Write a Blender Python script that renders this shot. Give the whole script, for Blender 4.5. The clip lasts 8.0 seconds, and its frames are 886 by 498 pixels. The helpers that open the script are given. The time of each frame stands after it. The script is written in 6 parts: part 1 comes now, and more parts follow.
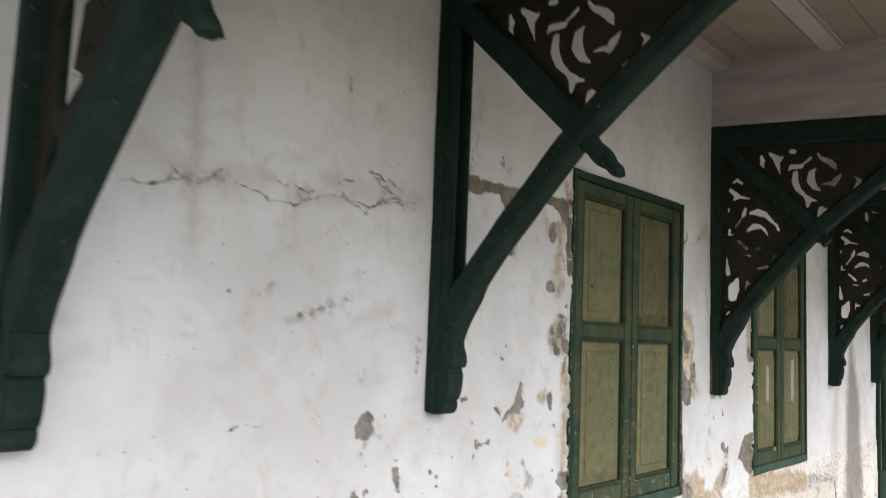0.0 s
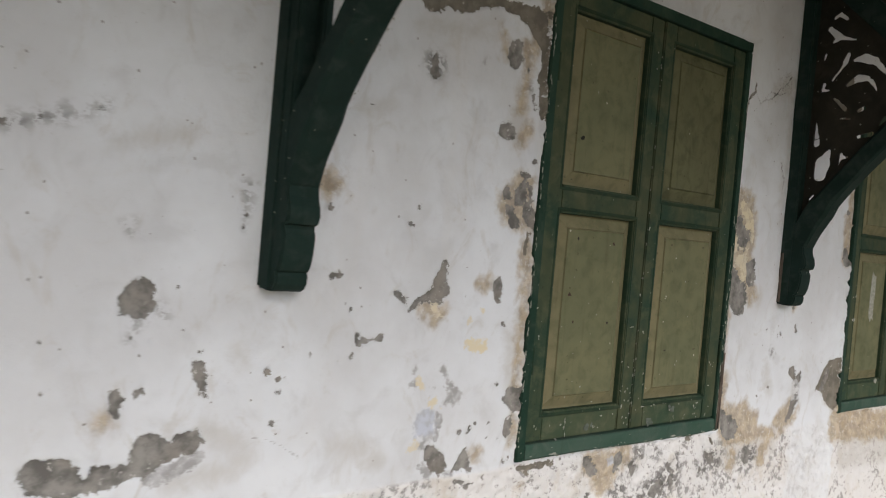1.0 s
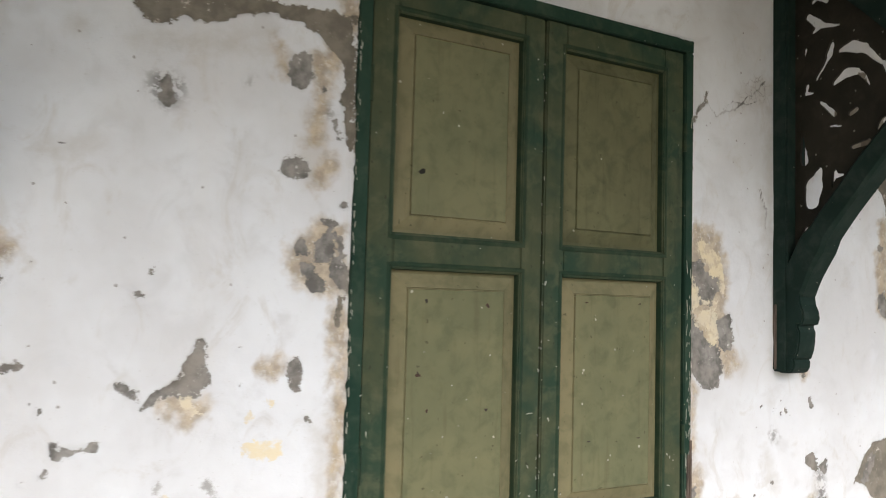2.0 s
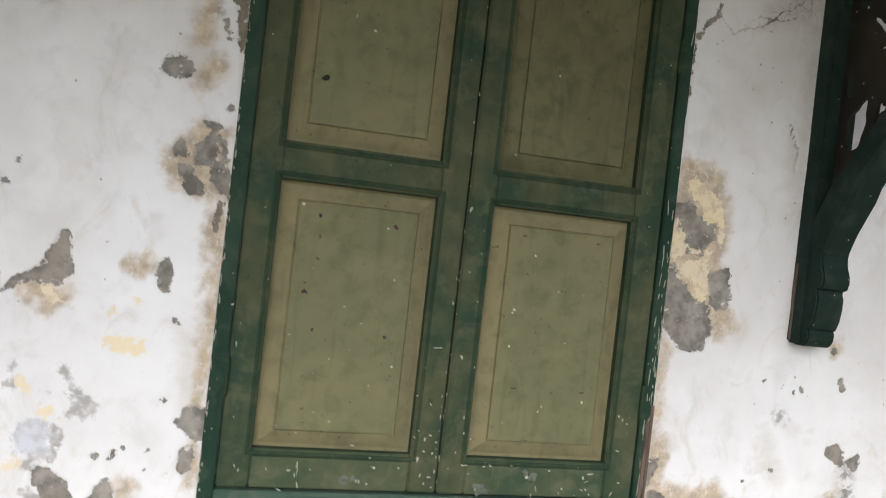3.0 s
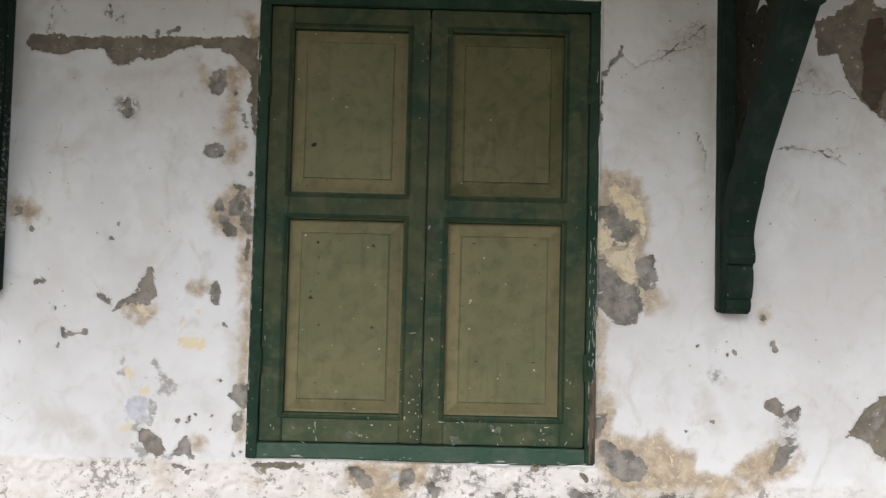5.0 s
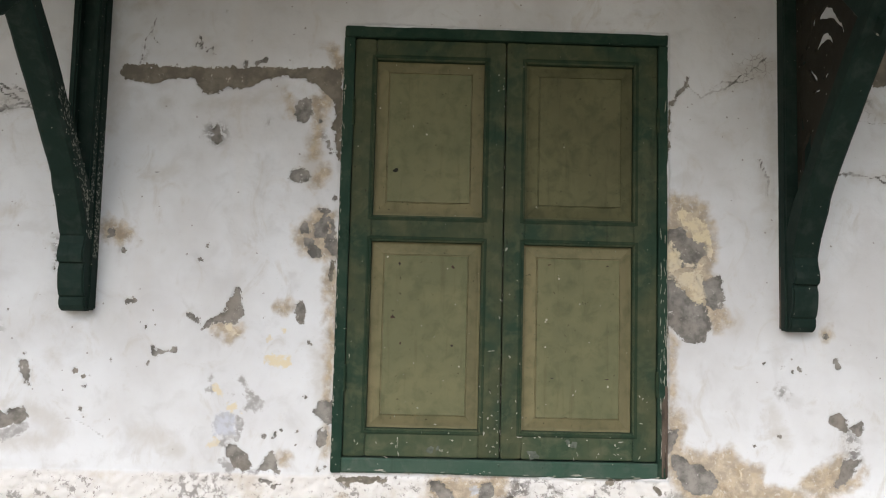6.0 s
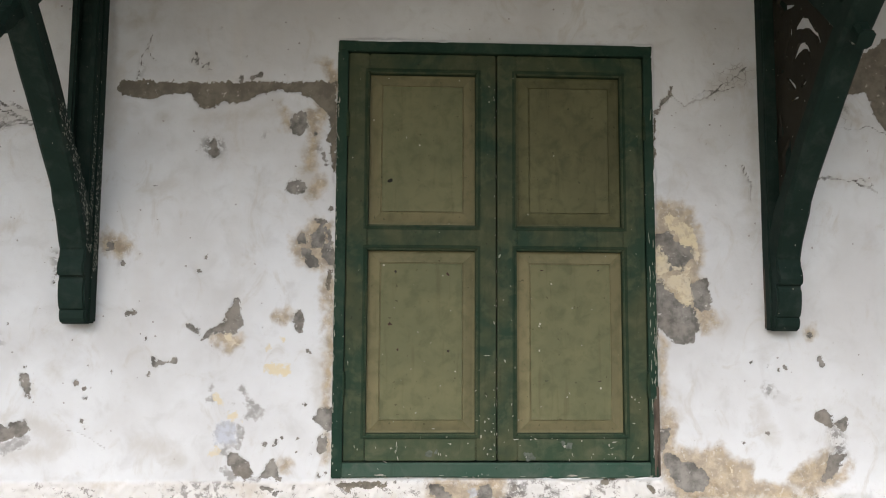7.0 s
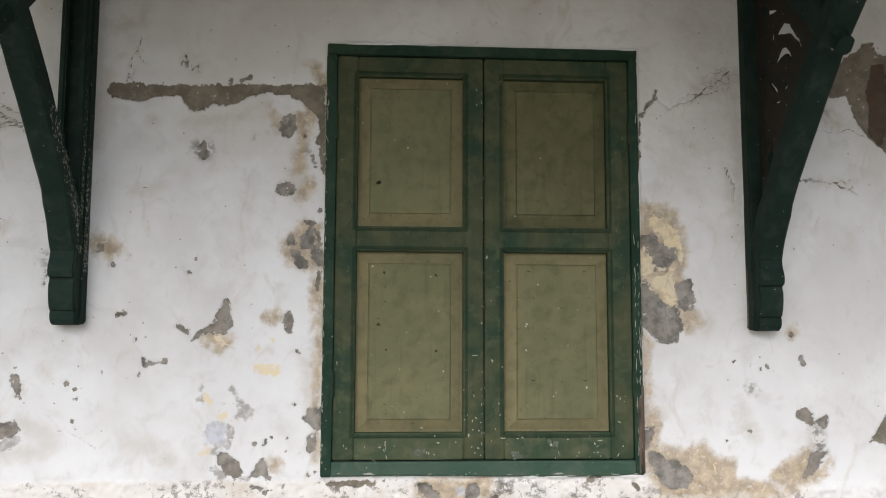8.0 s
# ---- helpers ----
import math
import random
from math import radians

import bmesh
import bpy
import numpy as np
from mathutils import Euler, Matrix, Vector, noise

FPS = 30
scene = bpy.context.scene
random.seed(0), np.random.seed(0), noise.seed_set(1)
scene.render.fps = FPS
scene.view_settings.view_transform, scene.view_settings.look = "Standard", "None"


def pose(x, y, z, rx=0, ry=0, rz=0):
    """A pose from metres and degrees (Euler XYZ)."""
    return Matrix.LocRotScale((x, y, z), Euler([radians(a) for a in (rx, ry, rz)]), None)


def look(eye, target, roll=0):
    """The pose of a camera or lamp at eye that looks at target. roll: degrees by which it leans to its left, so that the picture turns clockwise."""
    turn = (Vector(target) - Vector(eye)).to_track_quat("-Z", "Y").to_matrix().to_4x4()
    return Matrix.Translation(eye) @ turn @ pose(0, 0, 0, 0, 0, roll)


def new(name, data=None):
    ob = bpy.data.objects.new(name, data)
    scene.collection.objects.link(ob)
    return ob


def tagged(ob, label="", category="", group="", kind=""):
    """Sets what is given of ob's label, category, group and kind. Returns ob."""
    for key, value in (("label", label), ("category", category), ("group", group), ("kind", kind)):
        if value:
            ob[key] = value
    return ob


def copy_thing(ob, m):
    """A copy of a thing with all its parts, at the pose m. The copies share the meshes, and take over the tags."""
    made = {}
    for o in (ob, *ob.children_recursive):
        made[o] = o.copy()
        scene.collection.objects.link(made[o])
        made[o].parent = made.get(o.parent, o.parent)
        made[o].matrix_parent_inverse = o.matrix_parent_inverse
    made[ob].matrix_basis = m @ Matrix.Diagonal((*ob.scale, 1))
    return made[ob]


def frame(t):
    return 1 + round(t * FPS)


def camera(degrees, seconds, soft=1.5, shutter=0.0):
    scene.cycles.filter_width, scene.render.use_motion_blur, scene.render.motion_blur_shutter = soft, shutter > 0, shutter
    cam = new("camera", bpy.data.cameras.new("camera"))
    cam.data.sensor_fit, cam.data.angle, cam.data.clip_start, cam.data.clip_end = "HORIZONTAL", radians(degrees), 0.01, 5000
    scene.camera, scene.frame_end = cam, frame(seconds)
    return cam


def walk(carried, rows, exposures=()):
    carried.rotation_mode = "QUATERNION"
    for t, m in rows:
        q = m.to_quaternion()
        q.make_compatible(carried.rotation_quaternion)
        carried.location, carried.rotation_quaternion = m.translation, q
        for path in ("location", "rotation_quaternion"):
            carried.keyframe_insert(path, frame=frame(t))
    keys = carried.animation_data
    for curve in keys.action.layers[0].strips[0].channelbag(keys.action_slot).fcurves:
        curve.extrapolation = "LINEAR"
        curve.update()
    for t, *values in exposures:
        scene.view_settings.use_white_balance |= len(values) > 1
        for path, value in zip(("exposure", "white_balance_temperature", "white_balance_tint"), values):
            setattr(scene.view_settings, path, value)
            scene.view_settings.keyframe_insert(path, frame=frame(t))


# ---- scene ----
cam = camera(56.8, 8.0, soft=1.05, shutter=0.26)
PATH = [
    (0, (-3.573, -1.831, 1.718), (-2.057, -0.543, 1.925), 2.3),
    (0.5, (-2.938, -1.75, 1.63), (-1.461, -0.404, 1.706), 3.9),
    (1, (-2.381, -1.725, 1.622), (-1.095, -0.195, 1.581), 5.0),
    (1.5, (-1.87, -1.695, 1.628), (-0.665, -0.099, 1.659), 4.8),
    (2, (-1.362, -1.751, 1.637), (-0.35, -0.031, 1.767), 1.6),
    (3.5, (-0.282, -1.99, 1.579), (0.06, -0.02, 1.514), 10.0),
    (4, (-0.029, -2.126, 1.533), (0.266, -0.148, 1.497), 11.3),
    (4.5, (0.132, -2.494, 1.455), (0.28, -0.5, 1.483), 4.8),
    (5, (0.005, -2.656, 1.508), (0.023, -0.658, 1.598), 1.4),
    (6.5, (-0.338, -2.791, 1.442), (-0.274, -0.8, 1.628), 1.0),
    (7, (-0.341, -2.822, 1.437), (-0.251, -0.834, 1.636), 0.3),
    (7.5, (-0.34, -2.853, 1.44), (-0.236, -0.866, 1.636), 0.3),
    (8, (-0.341, -2.857, 1.444), (-0.223, -0.87, 1.639), 0.2),
]
EXPOSURES = [(0, 0.99), (0.5, 0.62), (1, 0.52), (1.5, 0.87), (2, 1.22), (3.5, 0.97), (4, 0.85), (4.5, 0.72), (5, 0.79), (6.5, 0.89), (8, 0.88)]
walk(cam, [(t, look(eye, target, roll)) for t, eye, target, roll in PATH], EXPOSURES)

# ---- world and light ----
world = bpy.data.worlds.new("world")
scene.world = world
world.use_nodes = True
wn = world.node_tree
sky = wn.nodes.new("ShaderNodeTexSky")
sky.sky_type, sky.sun_disc = "NISHITA", False
sky.sun_elevation, sky.sun_rotation = radians(44), radians(200)
sky.air_density, sky.dust_density, sky.ozone_density = 1.0, 4.0, 1.3
wn.links.new(sky.outputs[0], wn.nodes["Background"].inputs[0])
wn.nodes["Background"].inputs[1].default_value = 0.15
sun = new("sun", bpy.data.lights.new("sun", "SUN"))
sun.data.energy, sun.data.angle, sun.data.color = 1.4, radians(46), (1.0, 0.994, 0.988)
sun.matrix_world = look((-2.0, -6.0, 6.2), (0, 0, 0))

# ---- helpers of this scene ----


def fade(v, a, b):
    k = np.clip((v - a) / (b - a), 0.0, 1.0)
    return k * k * (3 - 2 * k)


def hashed(i, j, seed):
    n = (i.astype(np.int64) * 374761393 + j.astype(np.int64) * 668265263 + seed * 974711) & 0x7FFFFFFF
    n = ((n ^ (n >> 13)) * 1274126177) & 0x7FFFFFFF
    return ((n ^ (n >> 16)) & 0xFFFF) / 65535.0


def cloud(x, z, scale, seed, octaves=3):
    """Smooth noise from -1 to 1 over arrays of places."""
    total, amp, norm = 0.0, 1.0, 0.0
    for o in range(octaves):
        u, v = x * scale + seed * 17.3, z * scale + seed * 9.1
        i, j = np.floor(u), np.floor(v)
        a, b = fade(u - i, 0, 1), fade(v - j, 0, 1)
        p = hashed(i, j, seed + o) * (1 - a) + hashed(i + 1, j, seed + o) * a
        q = hashed(i, j + 1, seed + o) * (1 - a) + hashed(i + 1, j + 1, seed + o) * a
        total = total + amp * (p * (1 - b) + q * b)
        norm, amp, scale = norm + amp, amp * 0.5, scale * 2.1
    return total / norm * 2 - 1


def capsule(px, pz, x1, z1, x2, z2, r1, r2):
    """How far each place lies inside a tapered stroke (negative outside)."""
    dx, dz = x2 - x1, z2 - z1
    k = np.clip(((px - x1) * dx + (pz - z1) * dz) / max(dx * dx + dz * dz, 1e-9), 0, 1)
    return r1 + (r2 - r1) * k - np.hypot(px - x1 - k * dx, pz - z1 - k * dz)


def part(name, bm, material, parent=None, label="", smooth=False):
    me = bpy.data.meshes.new(name)
    bmesh.ops.recalc_face_normals(bm, faces=bm.faces)
    bm.to_mesh(me)
    bm.free()
    if smooth:
        me.polygons.foreach_set("use_smooth", [True] * len(me.polygons))
    me.materials.append(material)
    ob = new(name, me)
    if parent:
        ob.parent = parent
    return tagged(ob, label)


def thing(name, x, y, z, label, category, group="", kind=""):
    ob = new(name)
    ob.empty_display_size = 0.1
    ob.location = (x, y, z)
    return tagged(ob, label, category, group, kind)


def add_box(bm, x0, x1, y0, y1, z0, z1, bevel=0.003, wobble=0.0):
    got = bmesh.ops.create_cube(bm, size=1.0)["verts"]
    for v in got:
        v.co = Vector(((x0 + x1) / 2 + v.co.x * (x1 - x0), (y0 + y1) / 2 + v.co.y * (y1 - y0), (z0 + z1) / 2 + v.co.z * (z1 - z0)))
        v.co += Vector([random.uniform(-wobble, wobble) for _ in range(3)])
    if bevel:
        edges = list({e for v in got for e in v.link_edges})
        bmesh.ops.bevel(bm, geom=edges, offset=bevel, segments=2, affect="EDGES", clamp_overlap=True)
    return bm


def box(*a, **k):
    return add_box(bmesh.new(), *a, **k)


def loft(bm, rings, closed=True, caps=True):
    """Skin through rings of points of equal count."""
    rows = [[bm.verts.new(p) for p in r] for r in rings]
    n = len(rows[0])
    for a, b in zip(rows, rows[1:]):
        for i in range(n if closed else n - 1):
            bm.faces.new((a[i], a[(i + 1) % n], b[(i + 1) % n], b[i]))
    if caps:
        bm.faces.new(rows[0][::-1])
        bm.faces.new(rows[-1])
    return bm


def spline(points, steps=8):
    out = []
    p = [points[0], *points, points[-1]]
    for a, b, c, d in zip(p, p[1:], p[2:], p[3:]):
        for s in range(steps):
            t = s / steps
            out.append(tuple(0.5 * (2 * b[k] + (c[k] - a[k]) * t + (2 * a[k] - 5 * b[k] + 4 * c[k] - d[k]) * t * t
                                    + (3 * b[k] - a[k] - 3 * c[k] + d[k]) * t ** 3) for k in range(len(b))))
    return out + [points[-1]]


def sweep(bm, path, thick, half, chamfer=0.008, worn=0.0):
    """A bar along a path in the bracket's plane (out, up); thick across the path, half its width sideways."""
    rings = []
    for i, (u, z) in enumerate(path):
        a, b = path[max(i - 1, 0)], path[min(i + 1, len(path) - 1)]
        t = Vector((b[0] - a[0], b[1] - a[1])).normalized()
        n = Vector((t.y, -t.x))
        h, c = (thick[i] if isinstance(thick, list) else thick) / 2, chamfer
        ring = []
        for sx, sn in ((-half, -h + c), (-half, h - c), (-half + c, h), (half - c, h), (half, h - c), (half, -h + c), (half - c, -h), (-half + c, -h)):
            k = worn * noise.noise(Vector((u * 9, z * 9, sx * 30 + sn * 17)))
            ring.append((sx, -(u + n.x * (sn + k)), z + n.y * (sn + k)))
        rings.append(ring)
    return loft(bm, rings)


def prism(profile, half, chamfer=0.005):
    """A side profile (out, up) given a width, with softened edges."""
    bm = bmesh.new()
    face = bm.faces.new([bm.verts.new((-half, -u, z)) for u, z in profile])
    got = bmesh.ops.extrude_face_region(bm, geom=[face])["geom"]
    bmesh.ops.translate(bm, verts=[g for g in got if isinstance(g, bmesh.types.BMVert)], vec=(2 * half, 0, 0))
    rims = [e for e in bm.edges if abs(e.verts[0].co.x - e.verts[1].co.x) < 1e-6]
    bmesh.ops.bevel(bm, geom=rims, offset=chamfer, segments=2, affect="EDGES", clamp_overlap=True)
    return bm


# ---- materials ----


class Nodes:
    def __init__(self, name):
        self.mat = bpy.data.materials.new(name)
        self.mat.use_nodes = True
        self.t = self.mat.node_tree
        self.bsdf = self.t.nodes["Principled BSDF"]
        self.pos = self.t.nodes.new("ShaderNodeNewGeometry").outputs["Position"]

    def put(self, value, socket):
        if isinstance(value, bpy.types.NodeSocket):
            self.t.links.new(value, socket)
        else:
            socket.default_value = value if not isinstance(value, tuple) or len(value) == 4 or socket.type == "VECTOR" else (*value, 1.0)

    def noise(self, scale, detail=4.0, rough=0.55, stretch=None, warp=0.0):
        n = self.t.nodes.new("ShaderNodeTexNoise")
        n.inputs["Scale"].default_value, n.inputs["Detail"].default_value, n.inputs["Roughness"].default_value = scale, detail, rough
        n.inputs["Distortion"].default_value = warp
        v = self.pos
        if stretch:
            m = self.t.nodes.new("ShaderNodeMapping")
            m.inputs["Scale"].default_value = stretch
            self.put(self.pos, m.inputs["Vector"])
            v = m.outputs[0]
        self.put(v, n.inputs["Vector"])
        return n.outputs["Fac"]

    def cells(self, scale):
        n = self.t.nodes.new("ShaderNodeTexVoronoi")
        n.inputs["Scale"].default_value = scale
        self.put(self.pos, n.inputs["Vector"])
        return n.outputs["Distance"], n.outputs["Color"]

    def math(self, op, a, b=0.0, c=0.0):
        n = self.t.nodes.new("ShaderNodeMath")
        n.operation = op
        for v, s in zip((a, b, c), n.inputs):
            self.put(v, s)
        return n.outputs[0]

    def ramp(self, v, a, b, lo=0.0, hi=1.0):
        n = self.t.nodes.new("ShaderNodeMapRange")
        n.interpolation_type = "SMOOTHSTEP"
        for k, s in zip((v, a, b, lo, hi), n.inputs):
            self.put(k, s)
        return n.outputs[0]

    def mix(self, f, a, b, blend="MIX"):
        n = self.t.nodes.new("ShaderNodeMix")
        n.data_type, n.blend_type = "RGBA", blend
        self.put(f, n.inputs[0])
        self.put(a, n.inputs[6])
        self.put(b, n.inputs[7])
        return n.outputs[2]

    def field(self, name):
        n = self.t.nodes.new("ShaderNodeAttribute")
        n.attribute_name = name
        return n.outputs["Fac"]

    def random(self):
        return self.t.nodes.new("ShaderNodeObjectInfo").outputs["Random"]

    def finish(self, color, rough, height=None, depth=0.002, strength=0.6, spec=0.4):
        self.put(color, self.bsdf.inputs["Base Color"])
        self.put(rough, self.bsdf.inputs["Roughness"])
        self.bsdf.inputs["Specular IOR Level"].default_value = spec
        if height is not None:
            b = self.t.nodes.new("ShaderNodeBump")
            b.inputs["Strength"].default_value, b.inputs["Distance"].default_value = strength, depth
            self.put(height, b.inputs["Height"])
            self.put(b.outputs[0], self.bsdf.inputs["Normal"])
        return self.mat


def plaster_material():
    """Limewashed plaster, flaked down to grey mortar and stained ochre where its fields say so."""
    m = Nodes("limewashed_plaster")
    n1, n2, n3, n4 = m.noise(1.7, 5, 0.6), m.noise(9, 5, 0.6, warp=0.6), m.noise(70, 3), m.noise(330, 2)
    fine = m.math("ADD", m.math("MULTIPLY", m.math("SUBTRACT", n3, 0.5), 0.022), m.math("MULTIPLY", m.math("SUBTRACT", n4, 0.5), 0.012))
    fine = m.math("ADD", fine, m.math("MULTIPLY", m.math("SUBTRACT", m.noise(24, 6, 0.65), 0.5), 0.036))
    wash = m.mix(m.ramp(n1, 0.36, 0.64), (0.655, 0.688, 0.722), (0.555, 0.572, 0.590))
    wash = m.mix(m.ramp(n2, 0.50, 0.70, 0, 0.55), wash, (0.515, 0.53, 0.545))
    smear = m.ramp(m.noise(7, 7, 0.68, warp=1.6, stretch=(1.0, 1.0, 0.7)), 0.54, 0.70, 0, 0.45)
    wash = m.mix(smear, wash, (0.465, 0.45, 0.42))
    streak = m.noise(6, 4, 0.6, stretch=(1.0, 1.0, 0.12))
    wash = m.mix(m.ramp(streak, 0.55, 0.8, 0, 0.25), wash, (0.58, 0.56, 0.53))
    speck = m.ramp(m.noise(150, 2), 0.70, 0.74, 0, 0.35)
    wash = m.mix(speck, wash, (0.42, 0.41, 0.40))
    far, hue = m.cells(34)
    pick = m.t.nodes.new("ShaderNodeSeparateColor")
    m.put(hue, pick.inputs[0])
    pit = m.math("LESS_THAN", m.math("ADD", far, m.math("MULTIPLY", m.math("SUBTRACT", n4, 0.5), 0.15)), m.ramp(pick.outputs[1], 0.93, 1.0, 0, 0.12))
    wash = m.mix(m.math("MULTIPLY", pit, 0.75), wash, (0.24, 0.23, 0.22))
    dirt = m.ramp(m.math("ADD", m.field("grime"), m.math("MULTIPLY", m.math("SUBTRACT", n2, 0.5), 0.05)), -0.02, 0.035)
    # the rough base course, dappled with black mould
    base = m.field("plinth")
    patchy = m.math("ADD", m.math("MULTIPLY", m.noise(36, 10, 0.76, warp=0.2), 0.8), m.math("MULTIPLY", m.noise(3.5, 3), 0.3))
    mould = m.ramp(patchy, 0.590, 0.612)
    stucco = m.mix(m.ramp(m.noise(5, 6, 0.7), 0.50, 0.68), (0.645, 0.640, 0.630), (0.53, 0.49, 0.43))
    wash = m.mix(m.math("MULTIPLY", base, 0.8), wash, stucco)
    wash = m.mix(m.math("MULTIPLY", base, m.math("MULTIPLY", mould, 0.75)), wash, (0.20, 0.19, 0.185))
    # soft brown smears of old moisture and dust; some strokes paint shade instead
    smear_mask = m.ramp(m.math("ADD", m.field("smear_shade"), m.math("MULTIPLY", m.math("SUBTRACT", m.noise(14, 7, 0.7, warp=1.2), 0.5), 0.09)), -0.030, 0.030, 0, 0.50)
    wash = m.mix(smear_mask, wash, m.mix(m.ramp(n2, 0.4, 0.6), (0.40, 0.385, 0.35), (0.49, 0.48, 0.455)))
    # black mould in blots
    spots = m.ramp(m.noise(36, 10, 0.76, warp=0.2), 0.485, 0.505, 0.06, 0.92)
    wash = m.mix(m.math("MULTIPLY", dirt, spots), wash, m.mix(m.ramp(n3, 0.4, 0.6), (0.13, 0.125, 0.12), (0.21, 0.205, 0.20)))
    # soft dark strokes: a dirty drip at the left, painted shade far right
    streak_mask = m.ramp(m.math("ADD", m.field("streak_shade"), m.math("MULTIPLY", m.math("SUBTRACT", n2, 0.5), 0.06)), -0.055, 0.14, 0, 0.85)
    wash = m.mix(streak_mask, wash, (0.19, 0.175, 0.175))
    # soft ochre stains
    soft = m.ramp(m.math("ADD", m.field("ochre"), m.math("ADD", m.math("MULTIPLY", m.math("SUBTRACT", m.noise(30, 6, 0.62), 0.5), 0.05), m.math("MULTIPLY", m.math("SUBTRACT", n2, 0.5), 0.09))), -0.018, 0.024)
    tone = m.mix(m.ramp(m.noise(26, 6, 0.7), 0.36, 0.60), (0.46, 0.38, 0.265), (0.29, 0.235, 0.165))
    tone = m.mix(m.ramp(m.noise(11, 4, 0.6), 0.52, 0.68, 0, 0.8), tone, (0.39, 0.305, 0.185))
    tone = m.mix(m.ramp(m.noise(48, 5, 0.7), 0.57, 0.63, 0, 0.5), tone, (0.62, 0.59, 0.53))
    color = m.mix(m.math("MULTIPLY", soft, 0.85), wash, tone)
    pale = m.ramp(m.math("ADD", m.field("blue"), m.math("MULTIPLY", fine, 1.5)), -0.006, 0.004, 0, 0.9)
    color = m.mix(m.math("MULTIPLY", pale, m.ramp(m.noise(60, 6, 0.7), 0.36, 0.46, 0.25, 1.0)), color, m.mix(m.ramp(m.noise(30, 5), 0.4, 0.6), (0.42, 0.425, 0.435), (0.29, 0.287, 0.285)))
    bluish = m.ramp(m.math("ADD", m.field("sky"), m.math("MULTIPLY", fine, 1.5)), -0.006, 0.006, 0, 0.85)
    color = m.mix(bluish, color, m.mix(m.ramp(m.noise(34, 5), 0.4, 0.6), (0.46, 0.50, 0.58), (0.38, 0.40, 0.44)))
    # bare mortar, grey, and the browner coat of clay
    bare = m.ramp(m.math("ADD", m.field("mortar"), fine), -0.0008, 0.0012)
    loam = m.ramp(m.math("ADD", m.field("clay"), fine), -0.0010, 0.0014)
    flecks = m.ramp(m.noise(36, 8, 0.72), 0.615, 0.64, 0, 0.75)
    brown = m.mix(m.ramp(m.noise(16, 6, 0.65), 0.38, 0.62), (0.142, 0.130, 0.108), (0.205, 0.188, 0.156))
    color = m.mix(loam, color, m.mix(flecks, brown, (0.50, 0.47, 0.42)))
    grey = m.mix(m.ramp(m.noise(20, 6, 0.65), 0.35, 0.65), (0.125, 0.121, 0.113), (0.272, 0.265, 0.248))
    grey = m.mix(m.ramp(m.noise(5, 4, 0.6), 0.48, 0.68, 0, 0.5), grey, (0.22, 0.195, 0.165))
    grey = m.mix(flecks, grey, (0.60, 0.585, 0.56))
    color = m.mix(bare, color, grey)
    bare = m.math("MAXIMUM", bare, loam)
    old = m.ramp(m.math("ADD", m.field("cream"), m.math("MULTIPLY", fine, 1.6)), -0.0008, 0.0012)
    color = m.mix(m.math("MULTIPLY", old, m.ramp(m.noise(26, 7, 0.72), 0.40, 0.52, 0.10, 0.90)), color, m.mix(m.ramp(n2, 0.4, 0.62), (0.65, 0.58, 0.40), (0.60, 0.55, 0.43)))
    earth = m.ramp(m.math("ADD", m.field("brick"), fine), -0.002, 0.004)
    color = m.mix(earth, color, m.mix(m.ramp(m.noise(22, 4), 0.4, 0.62), (0.082, 0.062, 0.047), (0.088, 0.074, 0.058)))
    line = m.ramp(m.math("ADD", m.field("crack"), m.math("MULTIPLY", m.math("SUBTRACT", n3, 0.5), 0.004)), -0.0022, 0.0010)
    color = m.mix(m.math("MULTIPLY", line, m.ramp(n2, 0.40, 0.56, 0.35, 0.95)), color, (0.10, 0.095, 0.09))
    # crazed plaster: a net of hair cracks
    net = m.t.nodes.new("ShaderNodeTexVoronoi")
    net.feature = "DISTANCE_TO_EDGE"
    net.inputs["Scale"].default_value = 30.0
    shift = m.t.nodes.new("ShaderNodeVectorMath")
    shift.operation = "MULTIPLY_ADD"
    wobbly = m.t.nodes.new("ShaderNodeTexNoise")
    wobbly.inputs["Scale"].default_value, wobbly.inputs["Detail"].default_value = 22.0, 5.0
    m.put(m.pos, wobbly.inputs["Vector"])
    m.put(wobbly.outputs["Color"], shift.inputs[0])
    shift.inputs[1].default_value = (0.045, 0.045, 0.045)
    m.put(m.pos, shift.inputs[2])
    m.put(shift.outputs[0], net.inputs["Vector"])
    hair = m.math("MULTIPLY", m.ramp(net.outputs["Distance"], 0.0, 0.055, 1.0, 0.0), m.ramp(m.math("ADD", m.field("craze"), m.math("MULTIPLY", m.math("SUBTRACT", n2, 0.5), 0.08)), -0.01, 0.02))
    hair = m.math("MULTIPLY", hair, m.ramp(m.noise(12, 4), 0.42, 0.60, 0.1, 0.75))
    color = m.mix(hair, color, (0.17, 0.155, 0.14))
    high = m.math("ADD", m.math("MULTIPLY", n3, 0.35), m.math("MULTIPLY", n4, 0.15))
    high = m.math("SUBTRACT", high, m.math("MULTIPLY", hair, 0.8))
    high = m.math("ADD", high, m.math("MULTIPLY", m.noise(25, 4, 0.6), m.math("ADD", 0.5, m.math("MULTIPLY", base, 1.2))))
    high = m.math("SUBTRACT", high, m.math("MULTIPLY", bare, 0.6))
    return m.finish(color, m.ramp(n2, 0.3, 0.7, 0.8, 0.95), high, 0.004, 0.55, 0.25)


